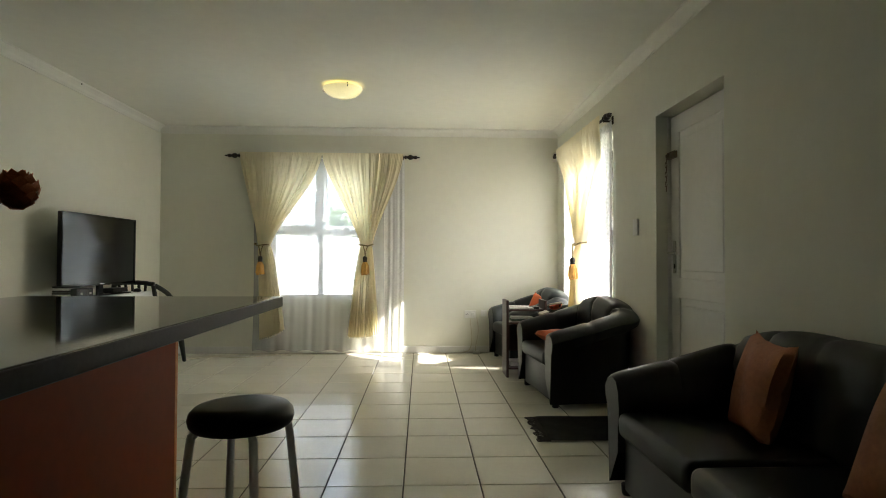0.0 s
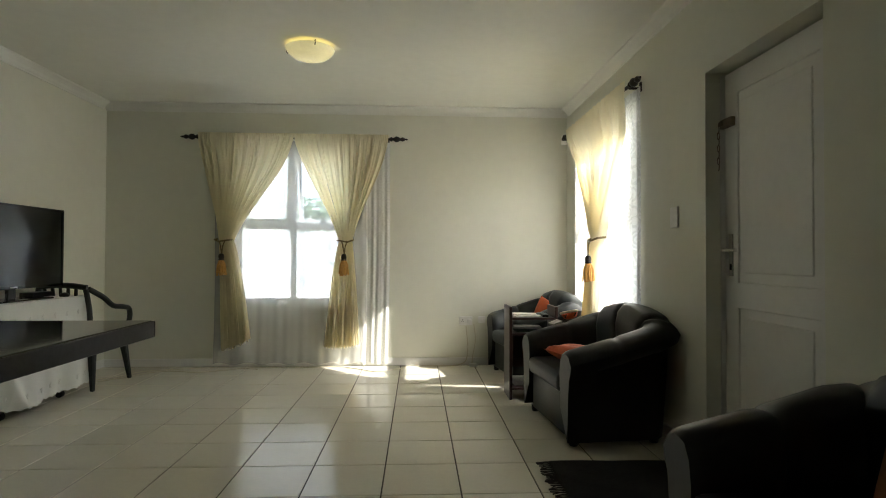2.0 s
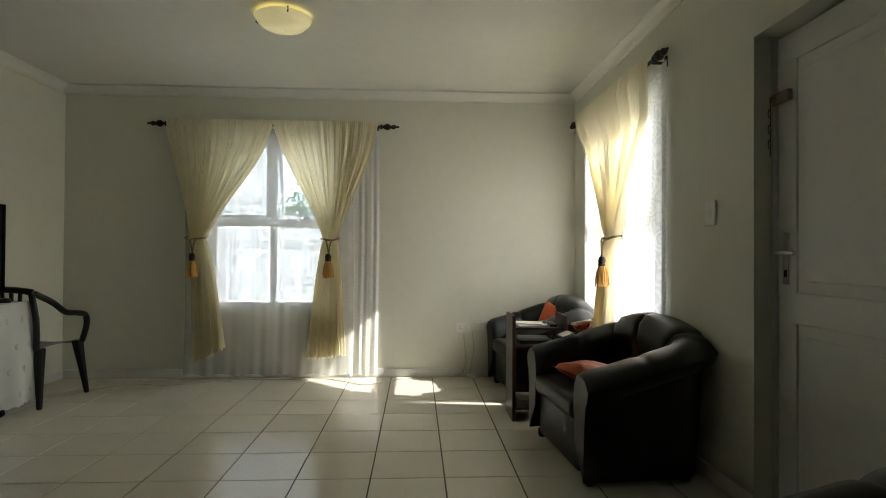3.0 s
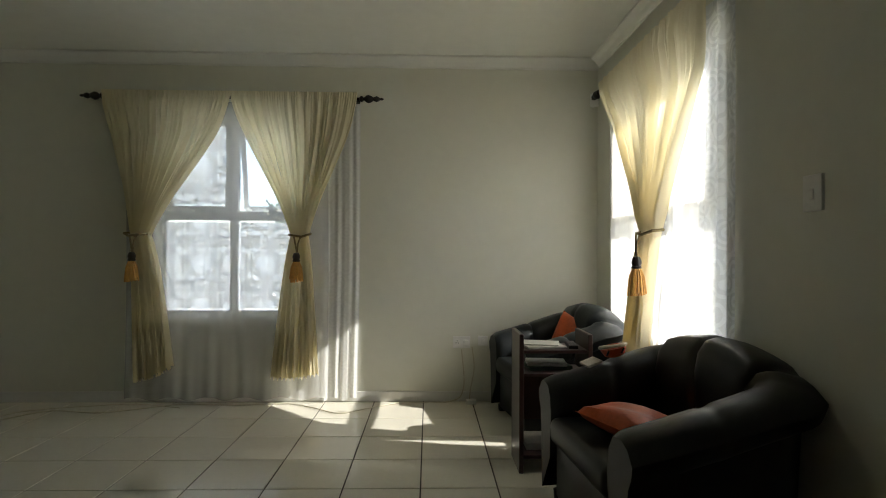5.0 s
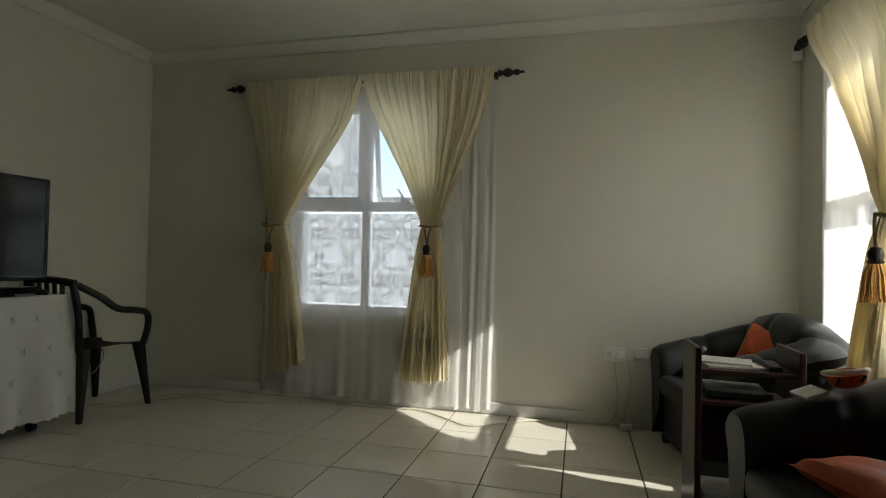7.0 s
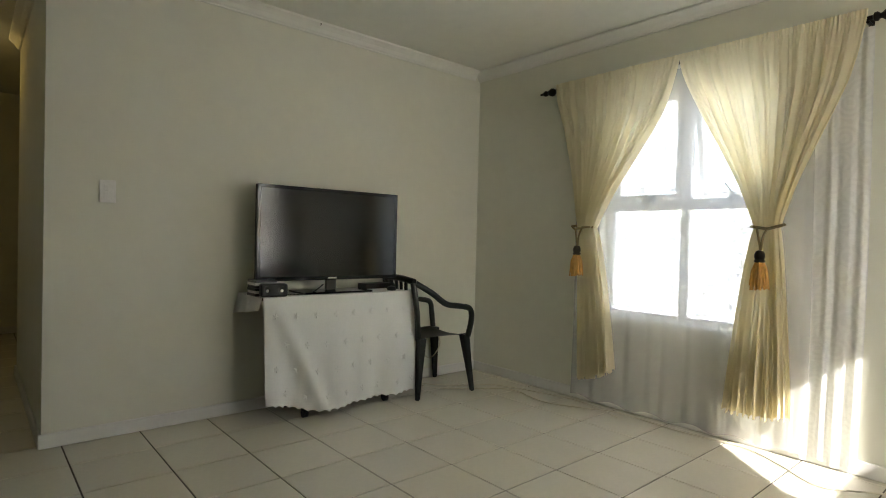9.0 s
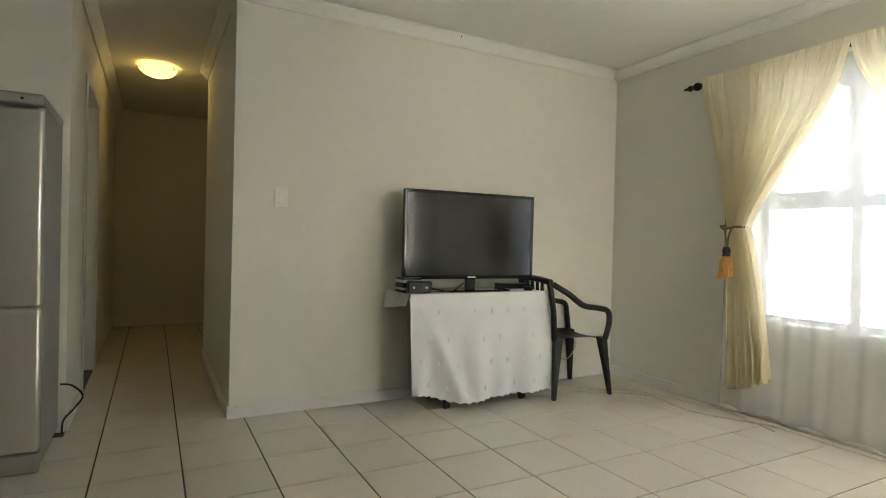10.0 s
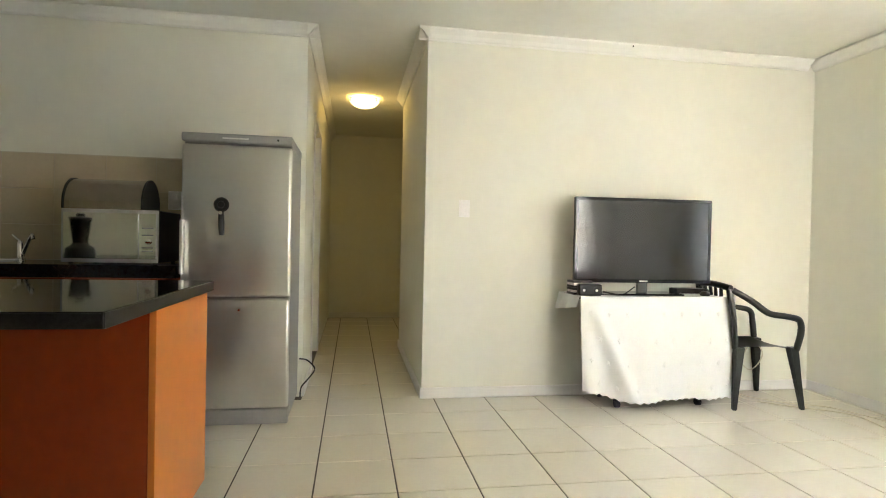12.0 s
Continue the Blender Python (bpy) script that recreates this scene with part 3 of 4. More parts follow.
# ---- front door ----
fd = tagged(new("door_1"), "white painted two-panel front door with lever handle", "door", kind="structure")
fd.matrix_basis = pose(XR, 0, 0)
y0, y1, zt = DOOR[0] + 0.035, DOOR[1] - 0.012, 1.975
bm = B()
for a, b, c, d in ((y0, y1, 0.008, 0.115), (y0, y1, 0.80, 0.925), (y0, y1, 1.86, zt)):
    box(bm, 0.095, a, c, 0.135, b, d, 0.003, 1)
for a, b in ((y0, y0 + 0.11), (y1 - 0.11, y1)):
    box(bm, 0.0955, a, 0.008, 0.1345, b, zt, 0.003, 1)
part("stile_and_rail", bm, GLOSS_WHITE, fd)
for c, d in ((0.115, 0.80), (0.925, 1.86)):
    bm = B()
    box(bm, 0.104, y0 + 0.10, c - 0.01, 0.126, y1 - 0.10, d + 0.01)
    box(bm, 0.0985, y0 + 0.155, c + 0.045, 0.110, y1 - 0.155, d - 0.045, 0.006, 2)
    part("panel", bm, GLOSS_WHITE, fd)
for a, b in ((DOOR[0] + 0.001, y0 - 0.004), (y1 + 0.003, DOOR[1] - 0.001)):
    bm = B()
    box(bm, 0.075, a, 0.002, 0.20, b, 1.978, 0.002, 1)
    part("jamb", bm, GLOSS_WHITE, fd)
bm = B()
box(bm, 0.09, y1 - 0.075, 0.955, 0.096, y1 - 0.035, 1.165, 0.003, 2)
h = part("handle_plate", bm, CHROME, fd, "satin chrome lever handle plate")
bm = B()
tube(bm, [(0.092, y1 - 0.055, 1.085), (0.05, y1 - 0.055, 1.085)], 0.010, 10)
tube(bm, [(0.052, y1 - 0.05, 1.085), (0.046, y1 - 0.09, 1.084), (0.05, y1 - 0.165, 1.082)], 0.009, 10)
part("handle", bm, CHROME, h, "chrome lever", True)
bm = B()
box(bm, 0.087, y1 - 0.062, 0.985, 0.0915, y1 - 0.048, 1.015, 0.002, 1)
part("keyhole", bm, BLACKPL, h)
bm = B()
box(bm, 0.070, y1 - 0.095, 1.70, 0.0945, y1 + 0.004, 1.745, 0.003, 1)
box(bm, 0.060, y1 - 0.03, 1.712, 0.0705, y1 + 0.004, 1.735, 0.003, 1)
part("bolt", bm, BRONZE, fd, "dark metal security bolt")
bm = B()
for k in range(7):
    zc, yc = 1.70 - 0.032 * k, y1 + 0.012
    pts = [(0.068 + (0.006 * math.cos(a) if k % 2 else 0), yc + (0 if k % 2 else 0.007 * math.cos(a)), zc + 0.018 * math.sin(a)) for a in [i * math.pi / 5 for i in range(10)]]
    tube(bm, pts, 0.0026, 5, True)
part("chain", bm, BRONZE, fd, "dark metal door chain", True)

# unseen board added on the yard side of the door, closing the opening
bm = B()
box(bm, XR + 0.222, DOOR[0] - 0.05, 0.0, XR + 0.25, DOOR[1] + 0.05, 2.05)
tagged(part("added_outer_board", bm, GLOSS_WHITE), "white board added outside the front door, out of view", "door", kind="structure")


# ---- lamps ----
def ceiling_lamp(x, y, mat, label, r):
    t = thing("ceiling_lamp", pose(x, y, HC), label, "ceiling lamp")
    bm = B()
    lathe(bm, [(r * 0.55, -0.001), (r * 0.6, -0.012), (r * 0.5, -0.02)], seg=28)
    part("base_plate", bm, WHITEPL, t, "", True)
    bm = B()
    prof = [(r, -0.022), (r * 0.985, -0.032), (r * 0.9, -0.052), (r * 0.72, -0.075), (r * 0.45, -0.092), (r * 0.2, -0.099), (0.004, -0.1)]
    lathe(bm, prof + [(0.004, -0.097), (r * 0.44, -0.089), (r * 0.70, -0.072), (r * 0.88, -0.049), (r * 0.96, -0.03), (r * 0.97, -0.022)], seg=40)
    ob = part("bowl", bm, mat, t, "marbled glass bowl", True)
    ob.visible_shadow = False
    for a in (0.9, 3.0, 5.1):
        bm = B()
        c, s = math.cos(a), math.sin(a)
        tube(bm, [(r * 0.5 * c, r * 0.5 * s, -0.012), (r * 1.02 * c, r * 1.02 * s, -0.016), (r * 1.03 * c, r * 1.03 * s, -0.034), (r * 0.955 * c, r * 0.955 * s, -0.045)], 0.004, 6)
        part("clip", bm, IRON, t)


ceiling_lamp(-0.235, -0.40, BOWL, "round marbled glass ceiling lamp, dimly lit", 0.165)
ceiling_lamp(-4.35, -2.25, BOWL2, "round glass ceiling lamp glowing warm in corridor", 0.15)


hk = thing("ceiling_hook", pose(-2.38, -0.41, HC), "tiny dark hook screwed into the ceiling", "hook")
part("shank", tube(B(), catmull([(0, 0, 0), (0, 0, -0.012), (0.008, 0, -0.02), (0.0, 0, -0.026)], 4), 0.003, 6), IRON, hk)


# ---- seating ----
def tub_shell(w, d, seam, ha=0.52, hb=0.76):
    """Channelled tub back: local x is the depth (front 0, back d), y the width."""
    t, r = 0.155, 0.085
    xs0, xb, ya = 0.03, d - t / 2, w / 2 - t / 2
    path = []
    n = 26
    for k in range(n):
        path.append((xs0 + (xb - r - xs0) * k / n, -ya))
    for k in range(12):
        a = math.pi / 2 * k / 12
        path.append((xb - r + r * math.sin(a), -ya + r - r * math.cos(a)))
    m = int(26 + (w - 0.75) * 40)
    for k in range(m + 1):
        path.append((xb, -ya + r + (2 * ya - 2 * r) * k / m))
    path += [(x, -y) for x, y in path[:n + 12]][::-1]
    acc = [0.0]
    for p, q in zip(path, path[1:]):
        acc.append(acc[-1] + math.dist(p, q))
    total = acc[-1]
    cells = max(4, round(total / seam))
    bm, rings = B(), []
    for i, (x, y) in enumerate(path):
        p, q = path[max(i - 1, 0)], path[min(i + 1, len(path) - 1)]
        tx, ty = q[0] - p[0], q[1] - p[1]
        l = math.hypot(tx, ty)
        nx, ny = ty / l, -tx / l
        s = acc[i] / total
        arm = min(s, 1 - s) * total
        k = min(1.0, arm / (d - 0.05))
        crown = min(1.0, max(0.0, (arm - d + 0.12) / 0.42))
        h = ha + (hb - 0.07 - ha) * (0.85 * k + 0.15 * k * k) + 0.07 * crown * (2 - crown)
        f = (acc[i] / total * cells) % 1.0
        puff = (1 - (2 * abs(f - 0.5)) ** 11)
        end = min(1.0, (arm + 0.012) / 0.05)
        t1 = t / 2 * (0.9 + 0.1 * puff)
        bul = 0.007 * puff * min(1.0, end)
        hh = h - 0.009 * (1 - puff)
        lip = 0.032 * k
        prof = [(t1 * 0.60, 0.035), (t1 * 0.84, 0.30), (t1, hh - 0.13), (t1 + 0.020 + lip + bul, hh - 0.095), (t1 + 0.028 + 1.2 * lip + bul, hh - 0.055), (t1 * 0.9 + 0.8 * lip + bul, hh - 0.014), (t1 * 0.4, hh + bul * 0.6), (-t1 * 0.1, hh + bul * 0.8),
                (-t1 * 0.6, hh - 0.008 + bul * 0.5), (-t1 - bul, hh - 0.05), (-t1 - 0.012 - bul * 1.4, hh - 0.12), (-t1 - 0.010 - bul * 1.3, hh - 0.20), (-t1 - 0.004, 0.34), (-t1, 0.20)]
        e2 = 0.94 + 0.06 * math.sqrt(max(0.0, 1 - (1 - end) ** 2))
        rings.append([bm.verts.new((x + nx * u * e2, y + ny * u * e2, z if z < 0.3 else 0.3 + (z - 0.3) * (0.93 + 0.07 * e2))) for u, z in prof])
    for a, b in zip(rings, rings[1:]):
        for j in range(len(a) - 1):
            bm.faces.new((a[j], a[j + 1], b[j + 1], b[j]))
    bm.faces.new(rings[0])
    bm.faces.new(rings[-1][::-1])
    return bm


def tub_seat(name, m, w, d, label, group, seats=1):
    t = thing(name, m, label, name.replace("_", " "), group)
    part("backrest", tub_shell(w, d, 0.29), LEATHER, t, "channel-stitched padded shell back and arms", True)
    bm = B()
    box(bm, 0.055, -w / 2 + 0.15, 0.04, d - 0.12, w / 2 - 0.15, 0.27, 0.012, 2)
    part("base", bm, LEATHER, t, "", True)
    sw = (w - 0.31) / seats
    for k in range(seats):
        c = -w / 2 + 0.155 + sw * k
        bm = B()
        box(bm, 0.02, c + 0.003, 0.275, d - 0.15, c + sw - 0.003, 0.385, 0.035, 4)
        part("seat_cushion", bm, LEATHER, t, "", True)
    for x in (0.09, d - 0.10):
        for y in (-w / 2 + 0.10, w / 2 - 0.10):
            bm = B()
            lathe(bm, [(0.022, 0.0), (0.026, 0.01), (0.028, 0.045)], (x, y, 0), 12)
            part("foot", bm, BLACKPL, t, "", True)
    return t


def pillow(m, w, h, th, mat, label):
    n = 16

    def fn(sgn):
        def g(u, v):
            a, b = 2 * u - 1, 2 * v - 1
            k = ((1 - a * a) * (1 - b * b)) ** 0.42
            pin = 1 - 0.07 * (1 - abs(a) ** 3) * b * b - 0.0
            return (a * w / 2 * (1 - 0.06 * (1 - b * b)), b * h / 2 * (1 - 0.06 * (1 - a * a)) * pin, sgn * (th / 2 * k + 0.004) + 0.006 * math.sin(7 * a + 3 * b) * k)
        return g
    bm = B()
    surface(bm, fn(1), n, n)
    surface(bm, fn(-1), n, n)
    bmesh.ops.remove_doubles(bm, verts=bm.verts, dist=0.0085)
    ob = part("cushion", bm, mat, None, label, True)
    ob.matrix_basis = m
    return tagged(ob, label, "cushion")


tub_seat("armchair", pose(1.262, -0.835, 0, 0, 0, 5), 0.90, 0.665, "black leatherette tub armchair beside the side window", "black leatherette suite")
tub_seat("armchair", pose(1.21, 0.60, 0, 0, 0, 10), 0.74, 0.65, "black leatherette tub armchair standing in the room corner", "black leatherette suite")
tub_seat("sofa", pose(1.26, -3.29, 0), 1.56, 0.71, "black leatherette two-seater tub sofa against the wall", "black leatherette suite", 2)
pillow(pose(1.715, -2.99, 0.555, 76, 4, -97), 0.30, 0.40, 0.12, BROWNCUSH, "rust brown velvet cushion leaning on the sofa back")
pillow(pose(1.66, -3.73, 0.545, 70, 3, -92), 0.38, 0.40, 0.12, BROWNCUSH, "rust brown velvet cushion at the sofa's near end")
pillow(pose(1.54, -0.80, 0.43, 6, 8, 35), 0.34, 0.34, 0.11, ORANGE, "burnt orange satin cushion lying on the armchair seat")
pillow(pose(1.675, 0.66, 0.545, 66, 12, -50), 0.28, 0.28, 0.10, ORANGE, "burnt orange satin cushion standing in corner armchair")

# ---- magazine table between the armchairs ----
mt = thing("magazine_table", pose(1.215, -0.075, 0), "dark mahogany laminate magazine table with raised ends", "side table")
for x in (-0.015, 0.325):
    bm = B()
    box(bm, x - 0.011, -0.125, 0.0, x + 0.011, 0.125, 0.68, 0.003, 1)
    part("end_panel", bm, DARKWOOD, mt)
for z in (0.07, 0.47, 0.585):
    bm = B()
    box(bm, -0.004, -0.115, z, 0.314, 0.115, z + 0.016, 0.002, 1)
    part("shelf", bm, DARKWOOD, mt)
bm = B()
box(bm, -0.004, 0.10, 0.20, 0.314, 0.112, 0.439)
part("back_panel", bm, DARKWOOD, mt)


def slab(name, m, sx, sy, sz, mat, label, cat, bev=0.003):
    bm = B()
    box(bm, -sx / 2, -sy / 2, 0, sx / 2, sy / 2, sz, min(bev, sz * 0.4), 2)
    ob = part(name, bm, mat, None, label)
    ob.matrix_basis = m
    return tagged(ob, label, cat)


slab("magazine", pose(1.33, -0.07, 0.601, 0, 0, 8), 0.20, 0.15, 0.010, PAPER, "white magazine lying on the table top", "magazine")
slab("magazine", pose(1.32, -0.05, 0.612, 0, 0, -14), 0.19, 0.14, 0.007, PAPER, "pale leaflet lying on the magazine", "magazine")
rc = slab("remote_control", pose(1.475, -0.08, 0.601, 0, 0, 84), 0.16, 0.045, 0.018, BLACKPL, "black remote control with many buttons", "remote control")
for i in range(4):
    for j in range(3):
        bm = B()
        box(bm, -0.06 + 0.03 * i, -0.014 + 0.012 * j, 0.018, -0.045 + 0.03 * i, -0.006 + 0.012 * j, 0.021)
        part("button", bm, GREYPL, rc)
slab("book", pose(1.36, -0.04, 0.486, 0, 0, 5), 0.22, 0.15, 0.022, BOOK, "dark green book on the middle shelf", "book")
slab("book", pose(1.35, -0.05, 0.508, 0, 0, -6), 0.20, 0.14, 0.016, PAPER, "pale paperback on the green book", "book")
slab("magazine", pose(1.38, -0.02, 0.086), 0.28, 0.19, 0.035, PAPER, "thick pale magazine on the bottom shelf", "magazine")

# ---- door mat ----
rug = thing("rug", pose(1.51, -1.68, 0, 0, 0, -2), "charcoal woven mat with fringed ends before the door", "rug")
bm = B()
surface(bm, lambda u, v: (-0.33 + 0.66 * u, -0.245 + 0.49 * v, 0.011 + 0.0025 * math.sin(13 * u + 5 * v) * math.sin(9 * v)), 30, 22, 0.009)
part("weave", bm, RUG, rug, "", True)
bm = B()
for k in range(40):
    y = -0.24 + 0.48 * k / 39
    tube(bm, [(-0.325, y, 0.006), (-0.36, y + 0.006 * math.sin(3 * k), 0.006), (-0.395 - 0.01 * math.sin(k * 7), y + 0.014 * math.sin(5.3 * k), 0.004)], 0.003, 4)
part("fringe", bm, FRINGE, rug, "grey knotted fringe")

# ---- television corner ----
tv_table = thing("tv_trolley", pose(-2.23, -0.345, 0), "television trolley on castors hidden under a cloth", "trolley")
bm = B()
box(bm, -0.18, -0.53, 0.715, 0.15, 0.53, 0.735, 0.003, 1)
part("top", bm, DARKWOOD, tv_table)
for y in (-0.30, 0.32):
    bm = B()
    box(bm, -0.17, y - 0.01, 0.075, 0.10, y + 0.01, 0.715)
    part("side_panel", bm, DARKWOOD, tv_table)
bm = B()
box(bm, -0.17, -0.29, 0.075, 0.13, 0.31, 0.095)
part("shelf", bm, DARKWOOD, tv_table)
for x in (-0.14, 0.11):
    for y in (-0.255, 0.33):
        c = part("castor", tube(B(), [(x - 0.0, y - 0.014, 0.026), (x, y + 0.014, 0.026)], 0.026, 14), BLACKPL, tv_table, "black twin-wheel castor", True)
        bm = B()
        box(bm, x - 0.014, y - 0.02, 0.04, x + 0.014, y + 0.02, 0.076, 0.004, 1)
        part("castor_fork", bm, BLACKPL, tv_table)

tc = thing("tablecloth", pose(-2.23, -0.345, 0.736), "white embroidered tablecloth hanging over the trolley", "tablecloth")


def cloth_top(u, v):
    return (-0.195 + 0.36 * u, -0.55 + 1.10 * v, 0.003 + 0.0015 * math.sin(20 * v))


def cloth_front(u, v):
    # u along the front, v downwards
    y = -0.55 + 1.10 * u
    hem = -0.690 + interp(u, [0, 0.10, 0.27, 0.6, 1.0], [0.085, 0.055, 0.0, 0.012, 0.022]) + 0.011 * abs(math.sin(62 * u))
    sweep = math.exp(-((u - (0.05 + 0.28 * v)) / 0.055) ** 2)
    fold = 0.020 * math.sin(15 * u + 1.2) * v + 0.014 * math.sin(33 * u) * v * v + 0.050 * sweep * v - 0.045 * v / (1 + math.exp((u - (0.02 + 0.28 * v)) / 0.018))
    return (0.166 + 0.010 * math.sqrt(v) + 0.02 * v + fold, y + 0.05 * v * (0.5 - u) * (1 if u < 0.5 else 0.25), 0.003 - 0.002 * v + (hem - 0.003) * v)


def cloth_end(sgn):
    def g(u, v):
        y = sgn * 0.55
        drop = -0.07 - 0.05 * (1 - u) * (1 if sgn < 0 else 0.2) - (0.0 if sgn < 0 else 0.42 + 0.5 * u)
        drop = max(drop, -0.66)
        return (-0.195 + 0.36 * u, y + sgn * (0.004 + 0.03 * v * (1 - u * 0.6)) + 0.012 * v * math.sin(18 * u), 0.003 + drop * v)
    return g


for fn, nm, nu, nv in ((cloth_top, "top_cloth", 12, 30), (cloth_front, "front_drop", 190, 40), (cloth_end(-1), "end_drop", 20, 24), (cloth_end(1), "end_drop", 20, 24)):
    part(nm, surface(B(), fn, nu, nv), CLOTH, tc, "", True)
for row, zz in enumerate((-0.12, -0.30, -0.46, -0.62)):
    for k in range(8):
        u, v = (k + 0.5 + 0.5 * (row % 2)) / 8.5, -zz / 0.70
        p = Vector(cloth_front(u, v))
        bm = B()
        for q in range(5):
            a = q * 1.2566
            lathe(bm, [(0.001, 0.004), (0.009, 0.003), (0.010, 0.0)], (0, 0, 0), 6, "x") if q == 0 else None
            tube(bm, [(0.002, 0, 0), (0.003, 0.016 * math.cos(a), 0.020 * math.sin(a))], 0.003, 4)
        ob = part("embroidered_flower", bm, CLOTH, tc)
        ob.matrix_basis = Matrix.Translation(p + Vector((0.001, 0, 0)))

tv = thing("television", pose(-2.20, -0.39, 0.741, 0, 0, -2), "large black flat television standing on the cloth", "television")
bm = B()
box(bm, -0.035, -0.487, 0.078, 0.0, 0.487, 0.650, 0.006, 2)
box(bm, -0.065, -0.30, 0.12, -0.034, 0.30, 0.45, 0.02, 2)
part("housing", bm, BLACKPL, tv)
bm = B()
box(bm, -0.001, -0.466, 0.102, 0.0015, 0.466, 0.630)
part("screen", bm, PANEL, tv, "satin dark screen")
for a, b, c, d in ((-0.487, 0.487, 0.630, 0.650), (-0.487, 0.487, 0.078, 0.102), (-0.487, -0.466, 0.102, 0.63), (0.466, 0.487, 0.102, 0.63)):
    bm = B()
    box(bm, -0.002, a, c, 0.006, b, d, 0.002, 1)
    part("bezel", bm, SCREEN, tv)
bm = B()
box(bm, 0.0061, -0.03, 0.086, 0.0075, 0.03, 0.094)
part("maker_plate", bm, STEEL, tv, "small silver plate")
bm = B()
box(bm, -0.03, -0.035, 0.012, -0.005, 0.035, 0.09, 0.004, 1)
part("neck", bm, BLACKPL, tv)
bm = B()
box(bm, -0.11, -0.24, 0.0, 0.11, 0.24, 0.012, 0.005, 2)
part("stand", bm, SCREEN, tv, "black gloss foot plate")

z0 = 0.741
dec = thing("speaker_dock", pose(-2.10, -0.82, z0, 0, 0, -12), "small black speaker dock with two round drivers", "speaker")
bm = B()
box(bm, -0.035, -0.075, 0.0, 0.035, 0.075, 0.075, 0.012, 3)
part("body", bm, BLACKPL, dec)
for y in (-0.04, 0.04):
    bm = B()
    lathe(bm, [(0.026, 0.0345), (0.026, 0.038), (0.018, 0.039), (0.012, 0.036), (0.002, 0.036)], (0, y, 0.036), 18, "x")
    part("driver", bm, BLACKPL, dec, "", True)
    part("driver_cap", lathe(B(), [(0.009, 0.0362), (0.008, 0.041), (0.001, 0.042)], (0, y, 0.036), 12, "x"), WHITEPL, dec, "small white centre", True)
cds = thing("disc_stack", pose(-2.19, -0.845, z0), "stack of disc cases beside the speaker dock", "disc cases")
for k in range(6):
    bm = B()
    box(bm, -0.07, -0.065 + 0.003 * (k % 2), 0.0155 * k, 0.05, 0.065, 0.0155 * k + 0.014, 0.001, 1)
    part("disc_case", bm, PAPER if k % 3 == 1 else BLACKPL, cds)
bx = slab("set_top_box", pose(-2.32, 0.02, z0), 0.10, 0.22, 0.035, BLACKPL, "slim black decoder box behind television", "decoder")
gp = thing("game_pad", pose(-2.12, 0.02, z0, 0, 0, 20), "black wireless mouse-like pad by the screen foot", "game pad")
bm = B()
lathe(bm, [(0.03, 0.0), (0.034, 0.012), (0.026, 0.026), (0.004, 0.032)], (0, 0, 0), 16)
part("body", bm, BLACKPL, gp, "", True)


def cable(name, pts, r, mat, label):
    bm = B()
    tube(bm, catmull(pts, 8), r, 6)
    ob = part(name, bm, mat, None, label, True)
    return tagged(ob, label, "cable")


cable("cable", [(-2.12, -0.76, z0 + 0.006), (-2.09, -0.66, z0 + 0.006), (-2.13, -0.56, z0 + 0.01), (-2.2, -0.45, z0 + 0.05)], 0.004, BLACKPL, "black lead curling on the tablecloth")
cable("cable", [(-2.40, 0.05, 0.40), (-2.38, 0.40, 0.30), (-2.34, 0.55, 0.18), (-2.30, 0.62, 0.30), (-2.36, 0.58, 0.38), (-2.38, 0.50, 0.20), (-2.28, 0.42, 0.012), (-2.05, 0.55, 0.008), (-1.8, 0.86, 0.008), (-1.45, 0.82, 0.008), (-1.20, 0.92, 0.008), (-1.0, 1.02, 0.008), (-0.6, 1.00, 0.008), (-0.25, 1.03, 0.008), (-0.05, 0.93, 0.008), (0.15, 0.80, 0.008), (0.34, 0.92, 0.008), (0.55, 1.05, 0.008), (0.90, 1.08, 0.008), (1.0, 1.095, 0.1), (0.985, 1.10, 0.38)], 0.0045, CABLE, "cream extension cable trailing along the floor")
cable("cable", [(-2.36, 0.25, 0.30), (-2.30, 0.36, 0.05), (-2.1, 0.62, 0.008), (-1.95, 0.86, 0.008), (-1.6, 0.98, 0.008), (-1.3, 1.03, 0.008), (-0.95, 0.93, 0.008)], 0.0035, CABLE, "second pale cable looping on the tiles")
cable("cable", [(1.06, 1.09, 0.40), (1.075, 1.08, 0.25), (1.05, 1.08, 0.10), (1.04, 1.06, 0.03)], 0.004, CABLE, "pale lead hanging from the wall socket")

# ---- moulded plastic chair ----
pc = thing("plastic_chair", pose(-2.20, 0.415, 0, 0, 0, 86), "dark moulded plastic garden armchair beside the trolley", "chair")


def chair_seat(u, v):
    x, y = -0.24 + 0.46 * u, -0.215 + 0.43 * v
    dish = -0.016 * (1 - (2 * v - 1) ** 2) - 0.02 * max(0, 0.4 - u)
    return (x, y * (0.88 + 0.12 * u), 0.415 + dish - 0.02 * max(0, u - 0.9) * 10)


